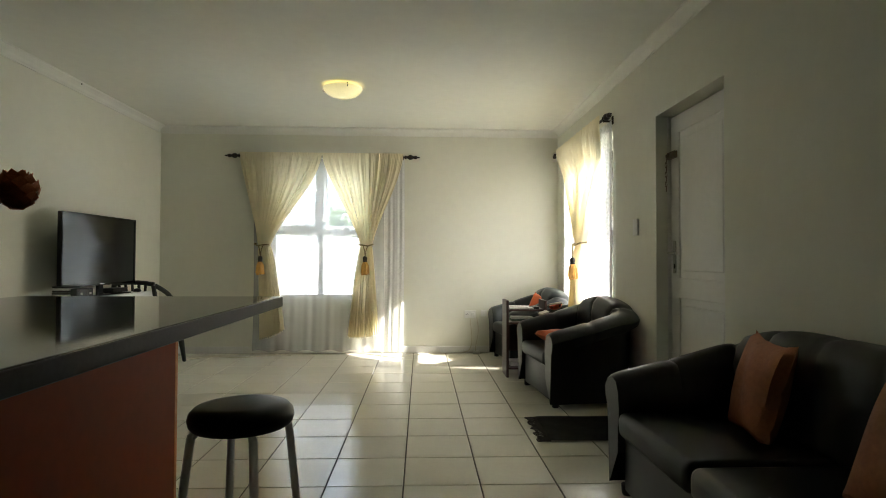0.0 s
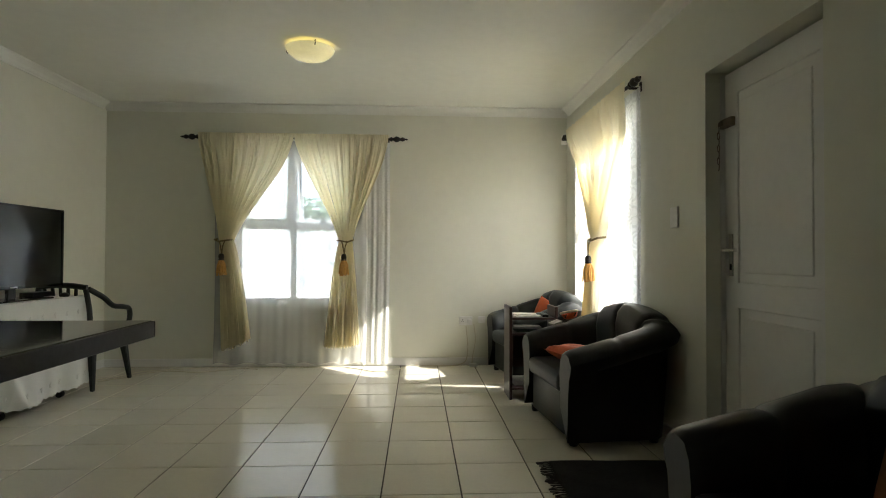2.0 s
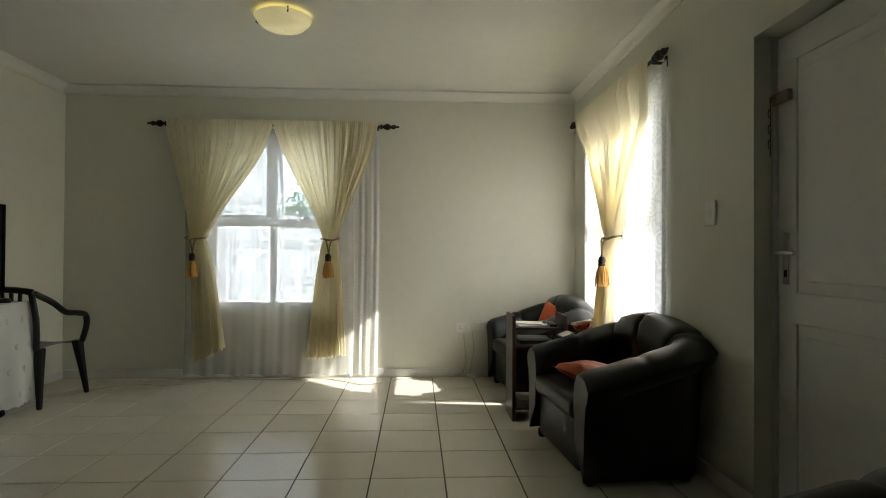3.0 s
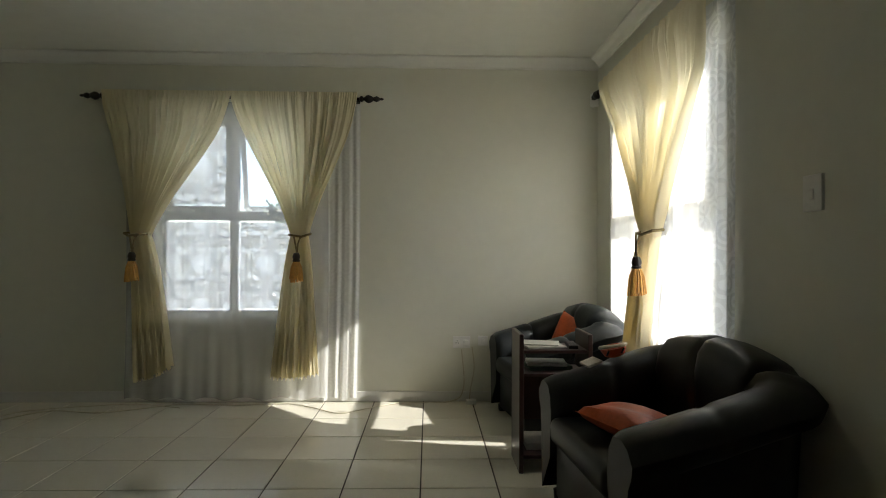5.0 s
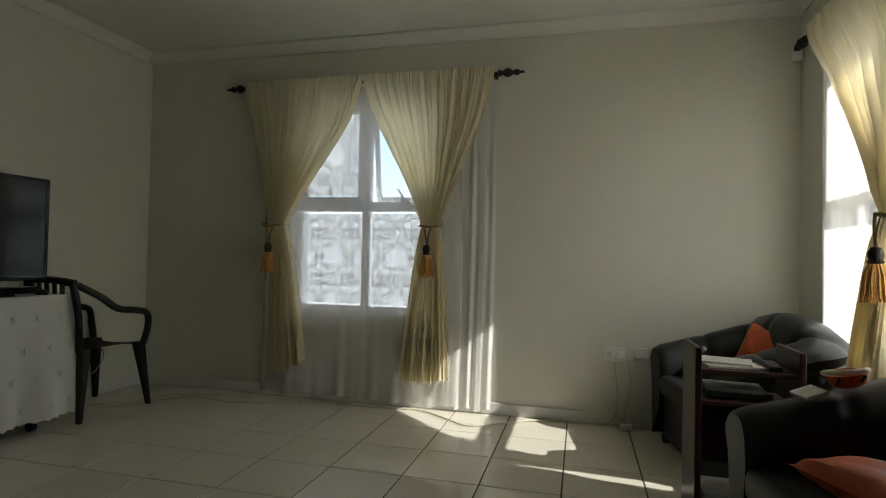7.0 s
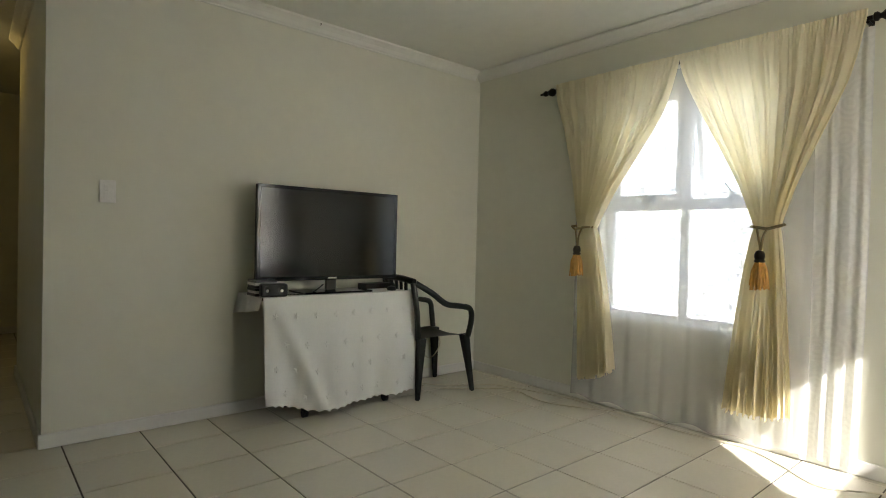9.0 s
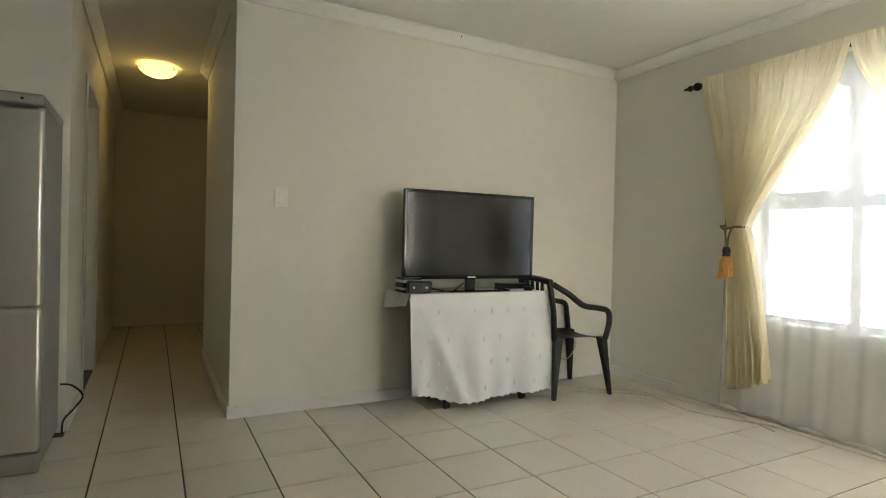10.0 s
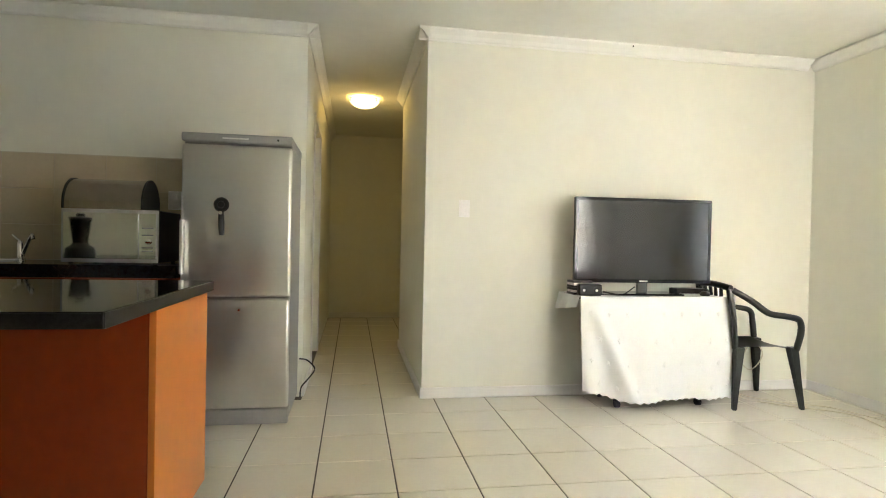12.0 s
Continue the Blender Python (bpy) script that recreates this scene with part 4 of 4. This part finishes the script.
part("seat", surface(B(), chair_seat, 16, 16, 0.012), CHAIRPL, pc, "", True)
for sx, sy in ((1, -1), (1, 1), (-1, -1), (-1, 1)):
    bm, rings = B(), []
    for z, k in ((0.0, 0.55), (0.2, 0.8), (0.41, 1.15)):
        cx, cy = (0.19 + 0.05 * (1 - z / 0.41)) * sx, (0.185 + 0.045 * (1 - z / 0.41)) * sy
        a = 0.026 * k
        rings.append([bm.verts.new((cx + p * a, cy + q * a, z)) for p, q in ((-1, -1), (1, -1), (1, 1), (-1, 1))])
    for a, b in zip(rings, rings[1:]):
        for j in range(4):
            bm.faces.new((a[j], a[(j + 1) % 4], b[(j + 1) % 4], b[j]))
    bm.faces.new(rings[0])
    bm.faces.new(rings[-1])
    bmesh.ops.bevel(bm, geom=bm.edges[:], offset=0.005, segments=2, affect="EDGES")
    part("leg", bm, CHAIRPL, pc, "", True)


for sy in (-1, 1):
    pts = catmull([(0.20, 0.215 * sy, 0.40), (0.205, 0.245 * sy, 0.52), (0.185, 0.25 * sy, 0.60), (0.09, 0.255 * sy, 0.625), (-0.03, 0.25 * sy, 0.645), (-0.14, 0.24 * sy, 0.72), (-0.25, 0.195 * sy, 0.79)], 6)
    part("armrest", tube(B(), pts, 0.021, 10), CHAIRPL, pc, "", True)
    part("back_post", tube(B(), catmull([(-0.215, 0.185 * sy, 0.40), (-0.24, 0.20 * sy, 0.60), (-0.265, 0.185 * sy, 0.79)], 6), 0.02, 8), CHAIRPL, pc, "", True)
part("top_rail", tube(B(), catmull([(-0.26, -0.19, 0.80), (-0.285, -0.10, 0.815), (-0.292, 0, 0.82), (-0.285, 0.10, 0.815), (-0.26, 0.19, 0.80)], 6), 0.022, 10), CHAIRPL, pc, "", True)
for k in range(5):
    y = -0.12 + 0.06 * k
    part("back_slat", tube(B(), catmull([(-0.225, y * 0.75, 0.41), (-0.262, y * 0.85, 0.6), (-0.287, y * 1.05, 0.812)], 6), 0.0125, 6), CHAIRPL, pc, "", True)

# ---- breakfast counter ----
IX0, IX1, IY0, IY1 = -1.08, -0.10, -5.9, -2.887
isl = thing("breakfast_counter", pose(0, 0, 0), "red cherry veneer breakfast counter with overhanging top", "counter")
bm = B()
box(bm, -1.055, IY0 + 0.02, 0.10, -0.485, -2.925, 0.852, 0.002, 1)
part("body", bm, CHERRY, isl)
# End panel faces the windows; their light is put into its lighter colour.
bm = B()
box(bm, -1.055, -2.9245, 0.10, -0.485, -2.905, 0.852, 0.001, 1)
part("end_panel", bm, CHERRY_LIT, isl, "cherry end panel, coloured lighter as if window-lit")
bm = B()
box(bm, -0.96, IY0 + 0.03, 0.0, -0.52, -2.96, 0.0995)
part("plinth", bm, CHERRY, isl)
ct = thing("countertop", pose(0, 0, 0.853), "polished black granite breakfast counter top", "countertop")
part("slab", box(B(), IX0, IY0, 0.0, IX1 - 0.004, IY1 - 0.004, 0.04, 0.003, 2), GRANITE, ct)
part("edge_band", box(B(), IX1 - 0.0038, IY0, 0.001, IX1, IY1 - 0.004, 0.038, 0.0015, 1), GRANITE_EDGE, ct, "honed dark grey granite edge")
part("edge_band", box(B(), IX0, IY1 - 0.0038, 0.001, IX1, IY1, 0.038, 0.0015, 1), GRANITE_EDGE, ct, "honed dark grey granite edge")

# ---- bar stool ----
st = thing("bar_stool", pose(-0.115, -3.31, 0, 0, 0, -15), "round black padded stool on four pale metal legs", "stool")
bm = B()
lathe(bm, [(0.10, 0.530), (0.144, 0.531), (0.152, 0.540), (0.156, 0.555), (0.152, 0.573), (0.138, 0.587), (0.09, 0.596), (0.004, 0.598)], seg=40)
part("seat", bm, LEATHER, st, "black padded seat", True)
for k in range(4):
    a = math.pi / 4 + k * math.pi / 2
    c, s = math.cos(a), math.sin(a)
    part("leg", tube(B(), catmull([(0.10 * c, 0.10 * s, 0.535), (0.135 * c, 0.135 * s, 0.52), (0.15 * c, 0.15 * s, 0.46), (0.20 * c, 0.20 * s, 0.0)], 6), 0.0125, 10), WHITEPL, st, "pale painted steel leg", True)
ring = [(0.178 * math.cos(a), 0.178 * math.sin(a), 0.19) for a in [i * math.pi / 16 for i in range(32)]]
part("foot_ring", tube(B(), ring, 0.008, 8, True), WHITEPL, st, "", True)

# ---- things on the counter ----
bl = thing("food_blender", pose(-0.72, -4.42, 0.894), "black electric juicer jug standing on granite counter", "blender")
bm = B()
lathe(bm, [(0.10, 0.0), (0.105, 0.02), (0.095, 0.07), (0.06, 0.095), (0.055, 0.11)], seg=24)
part("base", bm, BLACKPL, bl, "", True)
bm = B()
lathe(bm, [(0.05, 0.11), (0.062, 0.20), (0.072, 0.285), (0.074, 0.29)], seg=24)
part("jug", bm, SCREEN, bl, "", True)
bm = B()
lathe(bm, [(0.078, 0.29), (0.078, 0.305), (0.03, 0.312), (0.028, 0.335), (0.004, 0.337)], seg=24)
part("lid", bm, BLACKPL, bl, "", True)
va = thing("flower_vase", pose(-0.722, -3.64, 0.894), "terracotta artificial bloom on a stem in slim vase", "vase")
bm = B()
lathe(bm, [(0.035, 0.0), (0.045, 0.01), (0.05, 0.06), (0.03, 0.11), (0.018, 0.13), (0.022, 0.14)], seg=20)
part("vase", bm, DARKWOOD, va, "", True)
part("stem", tube(B(), catmull([(0, 0, 0.10), (0.04, 0.0, 0.20), (0.13, 0.02, 0.30)], 6), 0.004, 6), BARK, va)
bm = B()
for k in range(54):
    a, r = k * 2.399, 0.004 + 0.032 * math.sin(math.pi * (k + 0.5) / 54)
    c, s = math.cos(a), math.sin(a)
    h = 0.036 * math.cos(math.pi * (k + 0.5) / 54)
    pts = [bm.verts.new((0.148 + r * c + dx * c - dy * s, 0.02 + r * s + dx * s + dy * c, 0.312 + h + dz)) for dx, dy, dz in ((-0.012, -0.014, -0.014), (0.006, -0.022, -0.004), (0.014, 0.0, 0.014), (0.006, 0.022, -0.004), (-0.012, 0.014, -0.014), (0.008, 0.0, 0.002))]
    for i in range(5):
        bm.faces.new((pts[i], pts[(i + 1) % 5], pts[5]))
part("bloom", bm, TERRA, va, "crumpled terracotta petals", True)

# ---- kitchen run along the wall ----
KX = XK + 0.001
kc = thing("kitchen_cabinet", pose(0, 0, 0), "red cherry veneer base cabinet run with plinth", "cabinet")
bm = B()
box(bm, KX, -5.9, 0.10, -2.03, -3.36, 0.834)
part("body", bm, CHERRY, kc)
bm = B()
box(bm, KX, -5.88, 0.0, -2.09, -3.37, 0.0995)
part("plinth", bm, BLACKPL, kc)
for k in range(5):
    y = -3.365 - 0.5 * k
    bm = B()
    box(bm, -2.029, y - 0.496, 0.12, -2.010, y - 0.004, 0.70, 0.003, 1)
    part("door", bm, CHERRY, kc)
    bm = B()
    box(bm, -2.029, y - 0.496, 0.706, -2.010, y - 0.004, 0.83, 0.003, 1)
    part("drawer", bm, CHERRY, kc)
# Granite edge deepened so its black also stands for the shadow beneath.
bm = B()
box(bm, KX, -5.9, 0.835, -1.985, -3.30, 0.905, 0.004, 2)
tagged(part("worktop", bm, GRANITE), "polished black granite kitchen worktop", "worktop")
sp = tagged(part("wall_tiling", box(B(), KX, -5.9, 0.906, KX + 0.004, YC0 - 0.63, 1.575), SPLASHG), "beige glazed kitchen wall tiles", "wall tiles", kind="structure")
tile_me = None
for i in range(9):
    for j in range(3):
        if tile_me is None:
            bm = B()
            box(bm, 0, -0.296, 0, 0.006, 0, 0.218, 0.0015, 1)
            tile_me = mesh_of("wall_tile", bm, SPLASH)
        ob = new("wall_tile", tile_me)
        ob.parent = sp
        ob.matrix_basis = pose(KX + 0.0035, -3.36 - 0.299 * i + 0.06, 0.908 + 0.2215 * j)

mw = thing("microwave_oven", pose(-2.06, -3.67, 0.906), "silver microwave oven with mirrored door on worktop", "microwave")
bm = B()
box(bm, -0.40, -0.25, 0.008, -0.012, 0.25, 0.305, 0.004, 1)
part("housing", bm, BLACKPL, mw, "dark grey casing")
bm = B()
box(bm, -0.0115, -0.25, 0.008, 0.0, 0.25, 0.305, 0.004, 1)
part("fascia", bm, STEEL, mw)
bm = B()
box(bm, -0.002, -0.238, 0.03, 0.004, 0.145, 0.285, 0.001, 1)
part("door", bm, MIRROR, mw, "mirrored glass door")
bm = B()
box(bm, -0.002, 0.150, 0.03, 0.004, 0.238, 0.285, 0.001, 1)
pan = part("control_panel", bm, MIRROR, mw, "mirrored control panel")
for z in (0.20, 0.16, 0.09, 0.07):
    bm = B()
    box(bm, 0.0041, 0.165, z, 0.0055, 0.225, z + 0.008)
    part("button", bm, GREYPL, pan)
bm = B()
lathe(bm, [(0.016, 0.004), (0.016, 0.014), (0.012, 0.017), (0.001, 0.017)], (0, 0.20, 0.13), 16, "x")
part("knob", bm, CHROME, pan, "", True)
for x in (-0.36, -0.05):
    for y in (-0.22, 0.22):
        part("foot", lathe(B(), [(0.012, 0), (0.012, 0.009)], (x, y, 0), 10), BLACKPL, mw)

bb = thing("bread_bin", pose(-2.20, -3.71, 1.2115), "brushed steel roll-top bread bin with black ends", "bread bin")


def bin_profile(a):
    return (0.0 + 0.135 * math.cos(a), 0.03 + 0.145 * math.sin(a))


prof = [(0.135, 0.0), *[bin_profile(math.pi * k / 18) for k in range(19)], (-0.135, 0.0)]
bm = B()
ra = [bm.verts.new((x, -0.20, z)) for x, z in prof]
rb = [bm.verts.new((x, 0.195, z)) for x, z in prof]
for k in range(len(prof)):
    bm.faces.new((ra[k], ra[(k + 1) % len(prof)], rb[(k + 1) % len(prof)], rb[k]))
part("drum", bm, BINSTEEL, bb, "brushed steel drum", True)
for y0b, y1b in ((-0.21, -0.2005), (0.1955, 0.205)):
    bm = B()
    ra = [bm.verts.new((x * 1.04, y0b, z * 1.03)) for x, z in prof]
    rb = [bm.verts.new((x * 1.04, y1b, z * 1.03)) for x, z in prof]
    for k in range(len(prof)):
        bm.faces.new((ra[k], ra[(k + 1) % len(prof)], rb[(k + 1) % len(prof)], rb[k]))
    bm.faces.new(ra)
    bm.faces.new(rb)
    part("end_cap", bm, BLACKPL, bb, "black end cap")

tap = thing("mixer_tap", pose(-2.40, -4.30, 0.906), "chrome mixer tap with long swivel spout", "tap")
bm = B()
lathe(bm, [(0.028, 0), (0.028, 0.01), (0.02, 0.016), (0.02, 0.10), (0.014, 0.115)], seg=20)
part("body", bm, CHROME, tap, "", True)
part("spout", tube(B(), catmull([(0.0, 0.01, 0.03), (0.05, 0.05, 0.07), (0.10, 0.10, 0.13), (0.13, 0.13, 0.155), (0.14, 0.14, 0.13)], 6), 0.011, 10), CHROME, tap, "", True)
bm = B()
tube(bm, [(0, 0, 0.11), (-0.03, -0.06, 0.15)], 0.008, 8)
part("lever", bm, CHROME, tap)
ks = thing("sink", pose(-2.27, -4.72, 0.9055), "stainless steel sink set in the granite worktop", "sink")
bm = B()
box(bm, -0.20, -0.38, 0.0, 0.20, 0.38, 0.006, 0.002, 1)
part("rim", bm, STEEL, ks)
bm = B()
box(bm, -0.15, -0.30, 0.0061, 0.15, 0.10, 0.0075)
part("basin", bm, GREYPL, ks)

# ---- refrigerator ----
fr = thing("refrigerator", pose(-1.98, -2.985, 0), "silver two-door fridge freezer beside the corridor", "refrigerator")
w = 0.295
bm = B()
box(bm, -0.56, -w, 0.03, -0.055, w, 1.60, 0.004, 1)
part("cabinet", bm, GREYPL, fr, "grey painted cabinet")
for a, b in ((0.10, 0.722), (0.735, 1.585)):
    bm = B()
    box(bm, -0.052, -w, a, 0.0, w, b, 0.014, 3)
    part("door", bm, STEEL, fr, "brushed silver door", True)
bm = B()
box(bm, -0.565, -w - 0.003, 1.6005, 0.004, w + 0.003, 1.648, 0.010, 3)
part("top_panel", bm, GREYPL, fr, "grey top panel", True)
bm = B()
box(bm, 0.0041, -0.08, 1.618, 0.0055, 0.06, 1.626)
part("maker_bar", bm, STEEL, fr)
bm = B()
lathe(bm, [(0.006, 0.004), (0.006, 0.007), (0.001, 0.007)], (0, 0.22, 1.622), 10, "x")
part("indicator", bm, BLACKPL, fr)
bm = B()
box(bm, -0.05, -w, 0.008, -0.004, w, 0.092, 0.006, 2)
part("plinth", bm, GREYPL, fr)
bm = B()
box(bm, 0.0, -w + 0.003, 0.86, 0.035, -w + 0.022, 1.16, 0.005, 2)
part("door_handle", bm, STEEL, fr, "vertical silver bar handle")
bm = B()
lathe(bm, [(0.007, 0.0), (0.007, 0.004), (0.001, 0.004)], (0, 0.02, 0.66), 10, "x")
part("badge", bm, CHROME, fr)
for x in (-0.5, -0.08):
    for y in (-0.25, 0.25):
        part("foot", lathe(B(), [(0.018, 0), (0.018, 0.031)], (x, y, 0), 10), BLACKPL, fr)
mg = thing("fridge_magnet", pose(-1.979, -3.065, 1.19), "black bottle opener magnet on the fridge door", "magnet")
bm = B()
lathe(bm, [(0.04, 0.0), (0.042, 0.008), (0.036, 0.018), (0.02, 0.02), (0.018, 0.014), (0.002, 0.014)], (0, 0, 0.06), 24, "x")
part("head", bm, BLACKPL, mg, "", True)
bm = B()
tube(bm, [(0.012, 0.0, 0.03), (0.014, 0.002, -0.04), (0.011, 0.003, -0.11)], 0.013, 10, radii=[0.014, 0.018, 0.013])
part("grip", bm, BLACKPL, mg, "", True)
bm = B()
lathe(bm, [(0.010, 0.026), (0.010, 0.031), (0.001, 0.031)], (0, 0, 0.015), 12, "x")
part("stud", bm, CHROME, mg)
cable("cable", [(-2.50, -2.675, 0.27), (-2.45, -2.62, 0.27), (-2.42, -2.57, 0.22), (-2.45, -2.61, 0.15), (-2.50, -2.66, 0.08), (-2.53, -2.67, 0.006)], 0.005, BLACKPL, "black lead looping out behind the fridge")


# ---- switches and sockets ----
def plate(name, m, w, h, label, cat, rockers, kind_socket=False):
    t = thing(name, m, label, cat)
    bm = B()
    box(bm, -w / 2, -0.012, -h / 2, w / 2, -0.001, h / 2, 0.003, 2)
    part("plate", bm, WHITEPL, t)
    for x, z in rockers:
        bm = B()
        if kind_socket:
            lathe(bm, [(0.021, -0.012), (0.021, -0.0135), (0.018, -0.014), (0.001, -0.014)], (x, 0, z), 18, "y")
            part("outlet", bm, WHITEPL, t, "", True)
            for a in (0, 2.094, 4.189):
                bm = B()
                lathe(bm, [(0.0035, -0.014), (0.0035, -0.0148), (0.001, -0.0148)], (x + 0.01 * math.sin(a), 0, z + 0.01 * math.cos(a)), 8, "y")
                part("pin_hole", bm, BLACKPL, t)
        else:
            box(bm, x - 0.011, -0.016, z - 0.017, x + 0.011, -0.0115, z + 0.017, 0.002, 1)
            part("rocker", bm, WHITEPL, t)
    return t


plate("light_switch", pose(XL, -1.59, 1.30, 0, 0, 90), 0.075, 0.118, "white two-gang light switch on the wall", "light switch", [(-0.008, 0.02), (-0.008, -0.02)])
plate("light_switch", pose(XR, -1.148, 1.275, 0, 0, -90), 0.088, 0.118, "white light switch beside the front door", "light switch", [(0.0, -0.005)])
so = plate("wall_socket", pose(0.985, YF, 0.43), 0.125, 0.085, "white double wall socket with plug above skirting", "socket", [(-0.032, 0.0), (0.032, 0.0)], True)
plate("wall_socket", pose(1.14, YF, 0.44), 0.07, 0.07, "small white wall outlet by the socket", "socket", [(0, 0)])
pl = thing("plug", pose(1.015, YF - 0.014, 0.43), "white plug pushed into the wall socket", "plug")
part("body", box(B(), -0.02, -0.035, -0.02, 0.02, 0.0, 0.02, 0.006, 2), WHITEPL, pl)
plate("wall_socket", pose(KX + 0.0095, -4.62, 1.30, 0, 0, 90), 0.07, 0.07, "white outlet on the kitchen tiles", "socket", [(0, 0)])
plate("wall_socket", pose(KX + 0.0095, -3.48, 1.30, 0, 0, 90), 0.08, 0.12, "white outlet behind the bread bin", "socket", [(0, 0.02)])
al = thing("alarm_sensor", pose(XR - 0.02, YF - 0.02, 2.20, 0, 0, -45), "small white alarm sensor in the room corner", "sensor")
part("body", box(B(), -0.03, -0.035, -0.05, 0.03, 0.0, 0.05, 0.010, 3), WHITEPL, al)
bx2 = slab("junction_box", pose(1.05, 1.05, 0.0, 0, 0, 5), 0.07, 0.05, 0.03, WHITEPL, "small white cable adaptor lying on the floor", "adaptor")

# small purse and folded paper on the armchair's far arm
bk = thing("woven_purse", pose(1.565, -0.475, 0.628, 0, -14, 0), "orange woven purse with tan rim on chair arm", "purse")
bm = B()
lathe(bm, [(0.030, 0.0), (0.045, 0.008), (0.055, 0.03), (0.056, 0.042), (0.050, 0.042), (0.040, 0.014), (0.004, 0.010)], seg=24)
part("body", bm, ORANGE, bk, "", True)
bm = B()
tube(bm, [(0.056 * math.cos(q * math.pi / 14), 0.056 * math.sin(q * math.pi / 14), 0.044 + 0.012 * math.cos(q * math.pi / 14 + 2)) for q in range(28)], 0.008, 8, True)
part("rim", bm, CABLE, bk, "tan braided rim", True)
for q in range(5):
    bm = B()
    tube(bm, [(0.05 * math.cos(q * 1.25), 0.05 * math.sin(q * 1.25), 0.018), (0.058 * math.cos(q * 1.25 + 0.3), 0.058 * math.sin(q * 1.25 + 0.3), 0.036)], 0.005, 5)
    part("stripe", bm, IRON, bk)
slab("paper", pose(1.46, -0.475, 0.594, 0, -20, 10), 0.07, 0.09, 0.012, PAPER, "folded white paper on the chair arm", "paper")

# ---- outdoors ----
bm = B()
s = 400
bm.faces.new([bm.verts.new(p) for p in ((-s, -s, -0.16), (s, -s, -0.16), (s, s, -0.16), (-s, s, -0.16))])
tagged(part("ground", bm, PAVING), "pale sunlit yard paving outside", "ground", kind="structure")
bm = B()
box(bm, -9, 8.0, -0.16, 12, 8.2, 1.45)
tagged(part("boundary_wall_north", bm, RENDERED), "white rendered garden boundary wall", "wall", kind="structure")


def tree(x, y, h, seed):
    rnd = random.Random(seed)
    t = thing("tree", pose(x, y, -0.16), "leafy garden tree beyond the boundary wall", "tree", "garden trees")
    bm = B()
    tube(bm, catmull([(0, 0, 0), (0.06, 0, h * 0.3), (0.0, 0.05, h * 0.6)], 5), 0.1, 8, radii=[0.14 - 0.006 * k for k in range(11)])
    for k in range(5):
        a = k * 1.256 + rnd.random()
        tube(bm, [(0, 0.03, h * 0.45), (0.5 * math.cos(a), 0.5 * math.sin(a), h * 0.68), (0.95 * math.cos(a), 0.95 * math.sin(a), h * 0.86)], 0.04, 6, radii=[0.06, 0.04, 0.015])
    part("trunk", bm, BARK, t)
    bm = B()
    for k in range(2600):
        a, b, r = rnd.uniform(0, 6.283), rnd.uniform(-1, 1), rnd.random() ** 0.4
        q = math.sqrt(1 - b * b)
        lump = 1 + 0.28 * math.sin(3 * a + seed) + 0.2 * math.sin(5 * b + 2 * a)
        c = Vector((1.35 * r * lump * q * math.cos(a), 1.35 * r * lump * q * math.sin(a), h * 0.74 + 0.3 * h * r * lump * b))
        d, f = Vector((rnd.gauss(0, 1), rnd.gauss(0, 1), rnd.gauss(0, 1))).normalized(), Vector((rnd.gauss(0, 1), rnd.gauss(0, 1), rnd.gauss(0, 1))).normalized()
        bm.faces.new([bm.verts.new(c + p) for p in (d * 0.09, f * 0.045, -d * 0.09, -f * 0.045)])
    part("crown", bm, LEAF, t)


tree(0.6, 11.5, 3.4, 4)
tree(-2.6, 13.0, 3.0, 7)

# ---- floor tiles ----
T, JOINT, cache = 0.355, 0.0068, {}


def lay(x0, x1, y0, y1):
    for i in range(math.floor(x0 / T), math.ceil(x1 / T)):
        for j in range(math.floor(y0 / T), math.ceil(y1 / T)):
            a, b = max(i * T + JOINT / 2, x0 + 0.001), min((i + 1) * T - JOINT / 2, x1 - 0.001)
            c, d = max(j * T + JOINT / 2, y0 + 0.001), min((j + 1) * T - JOINT / 2, y1 - 0.001)
            if b - a < 0.012 or d - c < 0.012:
                continue
            key = (round(b - a, 4), round(d - c, 4))
            if key not in cache:
                bm = B()
                box(bm, -(b - a) / 2, -(d - c) / 2, -0.008, (b - a) / 2, (d - c) / 2, 0.0, 0.0015, 1)
                cache[key] = mesh_of("tile", bm, TILE)
            ob = new("tile", cache[key])
            ob.parent = floor
            ob.matrix_basis = pose((a + b) / 2, (c + d) / 2, 0)


lay(-7 * T, XR, -18 * T, YF)
lay(XC, -7 * T, YC0, YC1 + 0.2)
